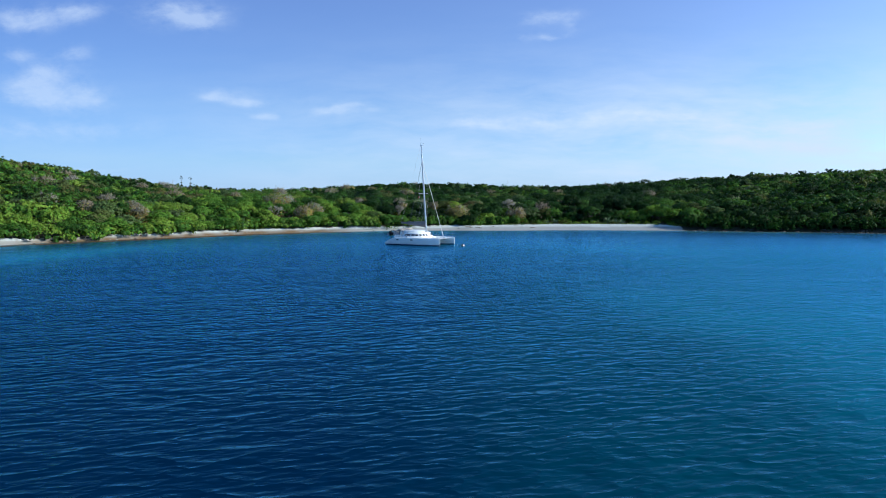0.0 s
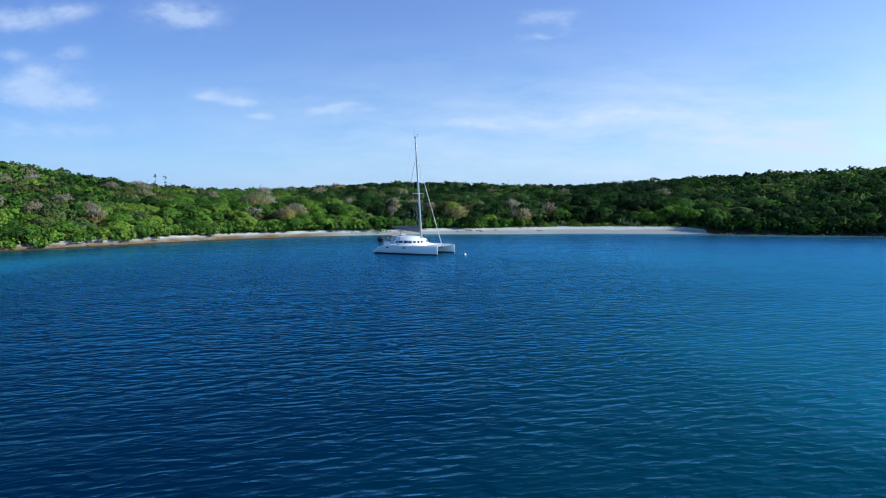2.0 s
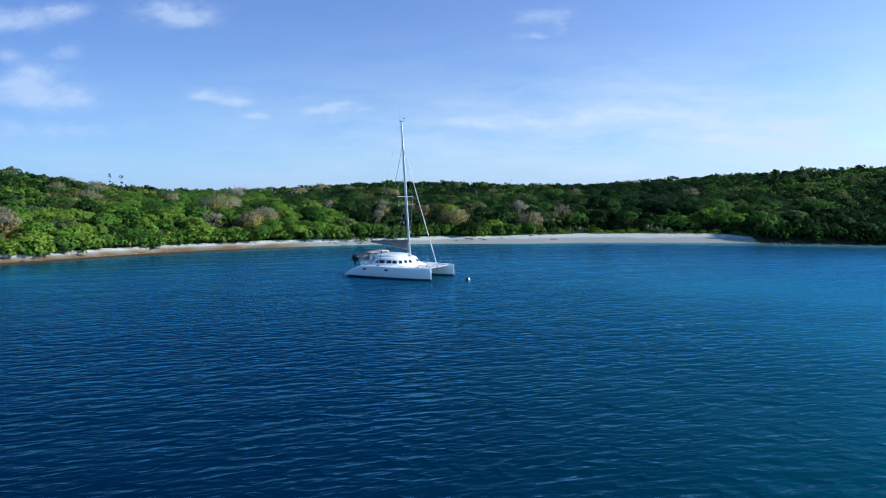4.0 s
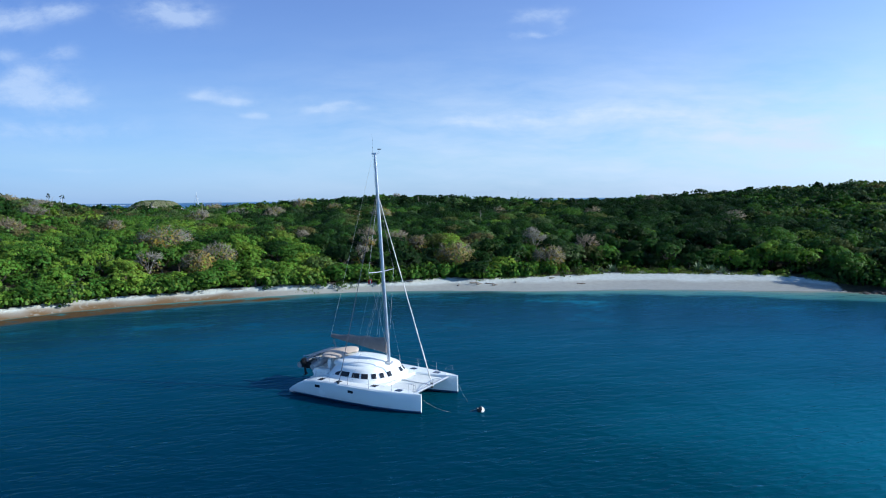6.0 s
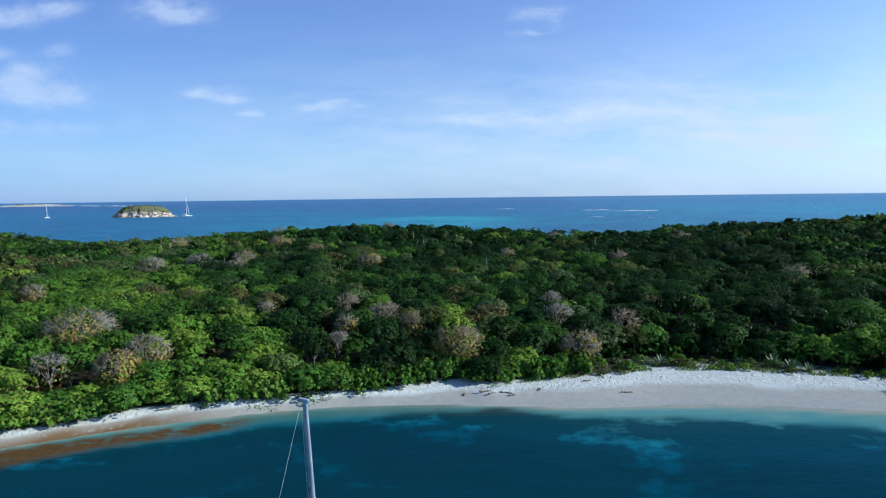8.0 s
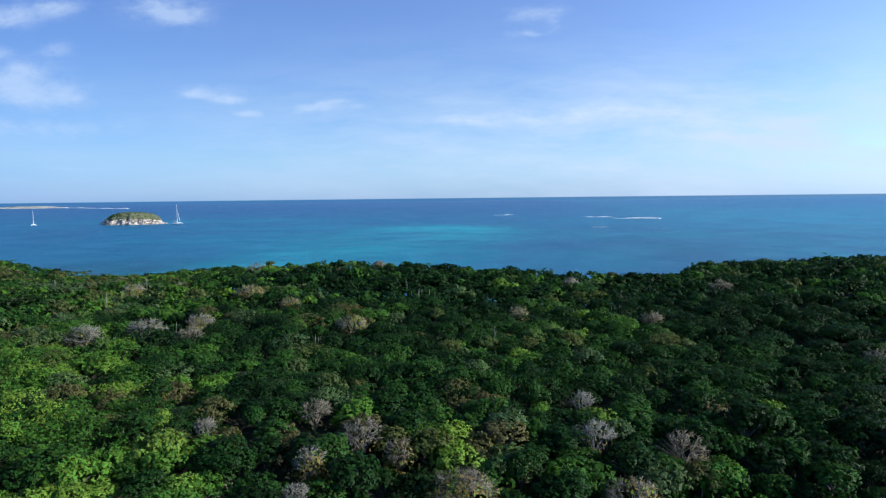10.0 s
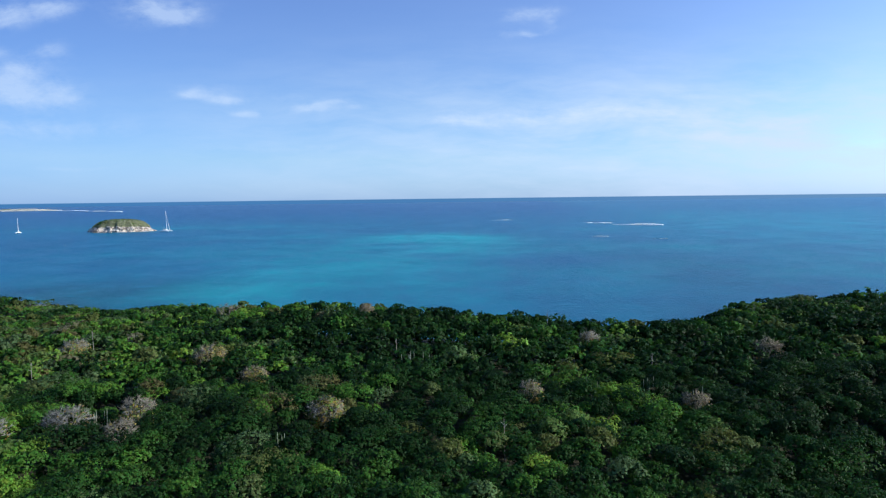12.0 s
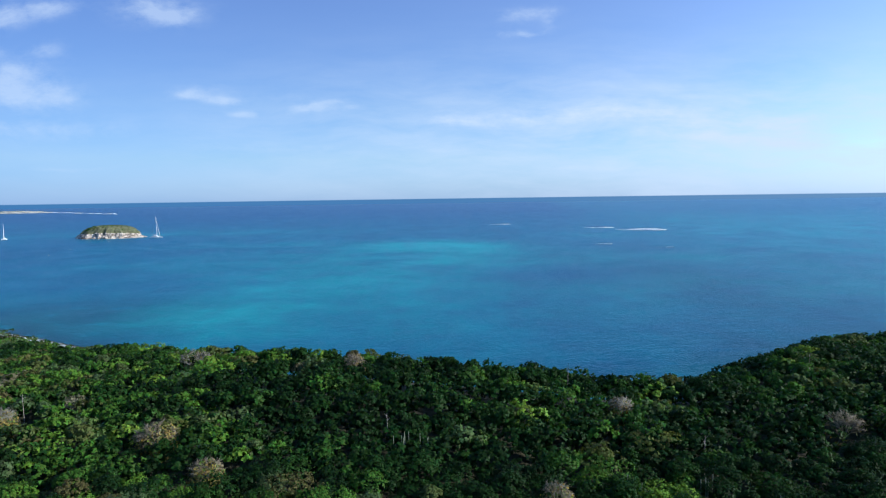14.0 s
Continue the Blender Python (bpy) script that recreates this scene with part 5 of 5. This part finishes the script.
bm = bmesh.new()
loft(bm, islet_shape(38, 24, [(-3, 1.08, .14), (.3, 1.05, .20), (.9, 1.015, .22), (2.0, .995, .24), (2.6, .965, .23), (3.9, .955, .25), (4.4, .925, .23), (5.8, .915, .24), (6.4, .885, .21), (7.2, .83, .16)], 168))
part("cliff", bm, M_CLIFF, islet, "pale weathered rock face", smooth=False)
bm = bmesh.new()
loft(bm, islet_shape(38, 24, [(5.4, .91, .20), (8.2, .875, .17), (10.8, .80, .14), (12.6, .69, .12), (13.6, .52, .12), (14.0, .28, .1), (14.2, .04, .1)]), cap0=False)
part("turf", bm, M_SCRUB, islet, "dry green turf on top", smooth=False)
r = np.random.RandomState(77)
t, q = r.uniform(0, 6.283, 700), np.sqrt(r.uniform(0, 1, 700)) * .84
px, py = np.cos(t) * 38 * q, np.sin(t) * 24 * q
pz = np.interp(q, [0, .28, .52, .69, .80, .88], [14.1, 13.9, 13.4, 12.4, 10.4, 7.6]) * (1.14 - .34 * np.clip(px / 38, 0, 1) ** 3 - .52 * np.clip(-px / 38 - .35, 0, 1) ** 1.2)
vs, fs = [], []
for i in range(700):
    k = r.uniform(.5, 1.3) * (1.5 if px[i] < -18 else 1)
    vs.append(ICO_V * (k, k, k * .6) * r.uniform(.7, 1.2, (len(ICO_V), 1)) + (px[i], py[i], pz[i]))
    fs.append(ICO_F + i * len(ICO_V))
m_ = mesh_np("scrub", np.concatenate(vs), np.concatenate(fs), M_FOREST)
attribute(m_, "tint", np.repeat(np.where(px < -20, r.uniform(.1, .4, 700), np.where(r.rand(700) < .25, r.uniform(.1, .4, 700), r.uniform(.72, .86, 700))), len(ICO_V)))
ob = tagged(new("scrub", m_), "low green bushes", kind="stuff")
ob.parent = islet

# ---- sand spit on the horizon and breaking water ----
spit = thing("sand_spit", "low pale sandy spit far out on the sea", "spit", pose(-1900, 3060, 0, 0, 0, 26))
bm = bmesh.new()
rings = []
for z, s in ((-2, 1.05), (0, 1.0), (3.0, .80), (6.0, .55), (8.0, .28), (8.6, .03)):
    rings.append([(175 * s * math.cos(i * .0654) * (1 + .08 * noise.noise((math.cos(i * .0654) * 3, math.sin(i * .0654) * 3, z))), 70 * s * math.sin(i * .0654), z * (1 + .5 * noise.noise((i * .4, z, 2)))) for i in range(96)])
loft(bm, rings)
part("bank", bm, M_BANK, spit, "pale bare sand", smooth=False)
bm = bmesh.new()
for i in range(30):
    a = r.uniform(-70, 30)
    bmesh.ops.create_icosphere(bm, subdivisions=1, radius=r.uniform(4, 9), matrix=Matrix.LocRotScale((a, r.uniform(-20, 20), 7.6), None, (2.0, 1, .30)))
part("scrub_line", bm, M_SCRUB, spit, "low scrub", smooth=False)


def foam(cx, cy, length, wide, turn, seed, label, thick=7.0, size=1.0):
    """A ragged strip of breaking water, widest to one side of its middle: many low overlapping mounds."""
    q = np.random.RandomState(seed)
    n = int(length * thick)
    vs, fs = [], []
    for i in range(n):
        f = q.beta(1.5, 1.15) - .5
        swell = .25 + .75 * smoothstep(-.5, .22, f) * smoothstep(.56, .36, f)
        a, b = q.uniform(1.2, 4.5) * (.45 + .7 * swell) * size, q.uniform(.02, .06) * swell
        p = np.array([f * length, q.normal(0, wide * .15) * swell + wide * .10 * math.sin(f * 9 + seed), .05])
        vs.append(ICO_V * (a, b * wide, q.uniform(.2, .9) * swell * size) * q.uniform(.7, 1.3, (len(ICO_V), 1)) + p)
        fs.append(ICO_F + i * len(ICO_V))
    ob = new("foam", mesh_np("foam", np.concatenate(vs), np.concatenate(fs), M_FOAM, True))
    ob.matrix_basis = pose(cx, cy, 0, 0, 0, turn)
    tagged(ob, label, "foam", "breaking waves", "stuff")


REEF, SURF = "white water breaking over a shallow reef", "long white surf line beside the sand spit"
foam(274, 985, 62, 62, -6, 1, REEF, 6)
foam(240, 1046, 30, 24, -4, 2, REEF, 4)
foam(224, 1054, 12, 10, -2, 12, REEF, 4)
foam(112, 1200, 34, 9, 3, 3, REEF, 2.5)
foam(160, 748, 30, 2.0, -8, 4, REEF, .3, .8)
foam(203, 702, 26, 1.8, -16, 6, REEF, .3, .7)
for i, (x, y, L) in enumerate(((-1790, 3150, 150), (-1640, 2985, 170), (-1500, 2840, 200), (-1370, 2700, 200), (-1240, 2560, 170), (-2180, 3380, 220), (-2330, 3450, 120))):
    foam(x, y, L, 34, (-47 if i < 5 else -20) + 9 * math.sin(i * 2.1), 20 + i, SURF, 1.1, 4.0)

# ---- things on the beach ----


def agave(m, spears, size, label):
    root = thing("agave", label, "plant", m, "spiky plants by the beach")
    q = random.Random(spears)
    for i in range(spears):
        a, up = i * 2.4, .15 + 1.25 * (i + .5) / spears
        L, w = size * q.uniform(.75, 1.1), size * .042
        d, s = Vector((math.cos(a) * math.cos(up), math.sin(a) * math.cos(up), math.sin(up))), Vector((-math.sin(a), math.cos(a), 0))
        bm = bmesh.new()
        rings = []
        for f, ww in ((0, .6), (.3, 1.0), (.7, .7), (1, .04)):
            p = d * L * f - Vector((0, 0, .12 * L * f * f))
            rings.append([p + s * w * ww, p + Vector((0, 0, -w * .35 * ww)), p - s * w * ww, p + Vector((0, 0, w * .15 * ww))])
        loft(bm, rings)
        part("spear", bm, M_AGAVE, root)


for x, y, k, size in ((41.8, 166.6, 60, 2.0), (43.4, 165.4, 56, 1.9), (28.2, 168.4, 52, 1.8), (26.2, 168.7, 30, 1.2), (38.4, 168.4, 36, 1.3), (44.9, 164.2, 44, 1.5)):
    agave(pose(x, y, float(ground_height(x, y)), 0, 0, k * 11), k, size, "spiky grey-green agave clump above the sand")

bush_mesh = []
for i in range(6):
    v, f, hv, hf, ln, hn = grown(crown(700 + i, 260, .26, .18, 7), (1.0, 1.0, .8))
    cm = bpy.data.meshes.new("foliage")
    cm.from_pydata(np.concatenate([v, hv]).tolist(), [], f.tolist() + (hf + len(v)).tolist())
    lean(cm, np.concatenate([ln, hn]))
    cm.materials.append(M_LEAF)
    bush_mesh.append(cm)
q = random.Random(5)
for i in range(64):
    x = q.uniform(-26, 57)
    y = float(line(VEG, x)) + q.uniform(-.9, 3.2 if x > 20 else 1.2)
    k = q.uniform(.45, 1.15)
    root = thing("bush", "low green bush growing at the top of the sand", "bush", pose(x, y, float(ground_height(x, y)) + .25 * k, 0, 0, i * 47), "bushes along the sand")
    ob = new("foliage", bush_mesh[i % 6])
    ob.parent = root
    ob.scale = (k * 1.2, k * 1.2, k * q.uniform(.8, 1.2))
    ob.color = (1, 1, 1, q.uniform(.2, .85))
for i, x in enumerate((4.0, 5.6, 2.8, 6.6)):       # the clump that stands out onto the sand
    root = thing("bush", "green bush spilling onto the white sand", "bush", pose(x, 162.0 + .4 * (i % 2), float(ground_height(x, 162)) + .8, 0, 0, i * 61), "bushes along the sand")
    ob = new("foliage", bush_mesh[i])
    ob.parent = root
    ob.scale = (1.5, 1.3, 1.5)
    ob.color = (1, 1, 1, .25 + .1 * i)

# creeping beach grass
r = np.random.RandomState(8)
bx = r.uniform(-22, 58, 9000)
by = line(VEG, bx) + r.gamma(1.6, 1.3, 9000) - 1.6
keep = (fbm(bx, by, 41, 2.5) > -.05) & ((bx > 8) | (r.rand(9000) < .45))
bx, by = bx[keep], by[keep]
base = np.stack([bx, by, ground_height(bx, by)], 1)
reach = np.stack([r.normal(0, .16, len(bx)), r.normal(0, .16, len(bx)), r.uniform(.15, .42, len(bx))], 1)
side = unit(np.cross(reach, r.normal(0, 1, (len(bx), 3)))) * .055
v = np.stack([base - side, base + side, base + reach], 1).reshape(-1, 3)
m_ = mesh_np("beach_grass", v, np.arange(len(v)).reshape(-1, 3), M_FOREST)
attribute(m_, "tint", np.repeat(r.uniform(.5, .95, len(bx)), 3))
tagged(new("beach_grass", m_), "sparse green and dry beach grass above the sand", "grass", kind="stuff")

# driftwood on the sand
for i, (x, y, L, a) in enumerate(((4.6, 159.6, 1.5, 12), (5.4, 159.2, 1.1, 30), (7.0, 159.3, 1.4, -14), (7.7, 158.9, .9, 20), (2.2, 159.6, .7, 60), (-5.5, 160.0, 1.2, -20), (17, 162.3, .9, 10), (-24, 156.3, 1.6, 14),
                                  (-26.5, 156.0, 1.2, -8), (-17, 158.0, 1.0, 25), (-30, 154.3, 1.8, 24), (21, 159.4, 1.3, 6), (11, 160.2, .6, 80))):
    root = thing("driftwood", "dark weathered driftwood branch lying on the sand", "driftwood", pose(x, y, float(ground_height(x, y)) + .07, 0, 2, a), "driftwood")
    q = random.Random(i)
    bm = bmesh.new()
    p = [Vector((-L / 2 + L * k / 5, q.uniform(-.06, .06), q.uniform(-.02, .05))) for k in range(6)]
    for k in range(5):
        tube(bm, p[k], p[k + 1], .11 - .012 * k, .098 - .012 * k, 7)
    part("log", bm, M_BARK, root)
    bm = bmesh.new()
    tube(bm, p[3], p[3] + Vector((.25, .22, .12)), .045, .015, 5)
    part("stub", bm, M_BARK, root)

# rocks along the shaded point
rock_kinds = []
for i in range(6):
    bm = bmesh.new()
    bmesh.ops.create_icosphere(bm, subdivisions=2, radius=1.0)
    for p in bm.verts:
        p.co *= 1 + .35 * noise.noise(p.co * 1.3 + Vector((i * 5, 0, 0))) + .15 * noise.noise(p.co * 3.5)
        p.co.z *= .62
    rock_kinds.append(mesh_of("rock", bm, M_ROCK, False))
q = random.Random(14)
for i in range(230):
    x = q.uniform(56, 118) if i < 200 else q.uniform(-92, -60)
    y = float(line(SHORE, x)) + q.uniform(-1.6, 1.0)
    k = q.uniform(.18, .58) * (1 if i < 200 else .8)
    ob = new("rock", rock_kinds[i % 6])
    ob.matrix_basis = pose(x, y, float(ground_height(x, y)) + .1 * k, q.uniform(-15, 15), q.uniform(-15, 15), q.uniform(0, 360))
    ob.scale = (k, k * q.uniform(.7, 1.2), k * .8)
    tagged(ob, "dark weathered rock at the water's edge", "rock", "shore rocks")

# tall dry flower stalks and snags over the wood
for i, (x, y, up) in enumerate(((-7.1, 247.6, 1.6), (37.2, 240.4, 1.2), (-66, 236, 2.6), (-92, 262, 2.2), (24, 268, 2.4), (71, 272, 2.0), (-70, 262, 1.8), (9, 215, 1.4), (-100, 225, 2.4))):
    z = float(crown_height(x, y))
    root = thing("snag", "thin dead grey trunk standing above the wood", "dead tree", pose(x, y, float(ground_height(x, y)) - .05, 1, -2, i * 50), "dead snags")
    tall = z - float(ground_height(x, y)) + up
    bm = bmesh.new()
    tube(bm, (0, 0, 0), (.1, .06, tall), .07, .025, 7)
    part("trunk", bm, M_DEADWOOD, root)
    for k in range(3):
        bm = bmesh.new()
        a = k * 2.2 + i
        tube(bm, (.09, .05, tall * (.80 + .06 * k)), (.09 + .5 * math.cos(a), .05 + .5 * math.sin(a), tall * (.80 + .06 * k) + .55), .03, .012, 5)
        part("branch", bm, M_DEADWOOD, root)

# columnar cacti standing pale above the crowns
for i, (x, y, cols) in enumerate(((-4.7, 243.9, 6), (-1.8, 243.2, 4), (-47.5, 221.5, 5), (33.5, 231, 4), (24.8, 232.5, 4), (-20, 214, 3), (39, 226, 3))):
    q = random.Random(40 + i)
    z0 = float(ground_height(x, y))
    top = float(crown_height(x, y)) - z0
    root = thing("cactus", "pale green columnar cactus rising out of the wood", "cactus", pose(x, y, z0 - .05, 0, 0, i * 40), "columnar cacti")
    for k in range(cols):
        a, d = k * 2.4, q.uniform(.2, 1.3)
        bx_, by_, tall = d * math.cos(a), d * math.sin(a), top + q.uniform(-.4, .7)
        bm = bmesh.new()
        rings = []
        for f in (0, .3, .6, .9, .985, 1.0):
            w = .055 * (1 if f < .95 else (.6 if f < 1 else .1))
            rings.append([(bx_ * (1 + .2 * f) + w * (1 if m % 2 else .72) * math.cos(m * .5236), by_ * (1 + .2 * f) + w * (1 if m % 2 else .72) * math.sin(m * .5236), tall * f) for m in range(12)])
        loft(bm, rings)
        part("column", bm, M_CACTUS, root)

# two slender trees with tufted tops standing out of the western wood
for i, (x, y, top) in enumerate(((-88, 204, 16.1), (-85.2, 204.6, 15.8))):
    z0 = float(ground_height(x, y))
    tall = top - z0
    root = thing("tall_tree", "slender dark tree with a tufted top rising above the wood", "tree", pose(x, y, z0 - .05, 0, 0, i * 110), "slender trees above the wood")
    bm = bmesh.new()
    tube(bm, (0, 0, 0), (.08, .05, tall * .6), .09, .05, 7)
    tube(bm, (.08, .05, tall * .6), (.05, .02, tall * .97), .05, .025, 7)
    part("trunk", bm, M_BARK, root)
    for k, (dz, w, h) in enumerate(((-.75, .55, .75), (-2.3, .42, .38), (-3.1, .36, .3))):
        v, f, hv, hf, ln, hn = grown(crown(820 + i * 3 + k, 120, .24, .16, 6), (w, w, h))
        m_ = mesh_np("tuft", v + (.05, .02, tall + dz), f, M_FOREST)
        attribute(m_, "tint", np.full(len(v), .08))
        lean(m_, ln)
        ob = tagged(new("tuft", m_), "dark green tuft of foliage")
        ob.parent = root
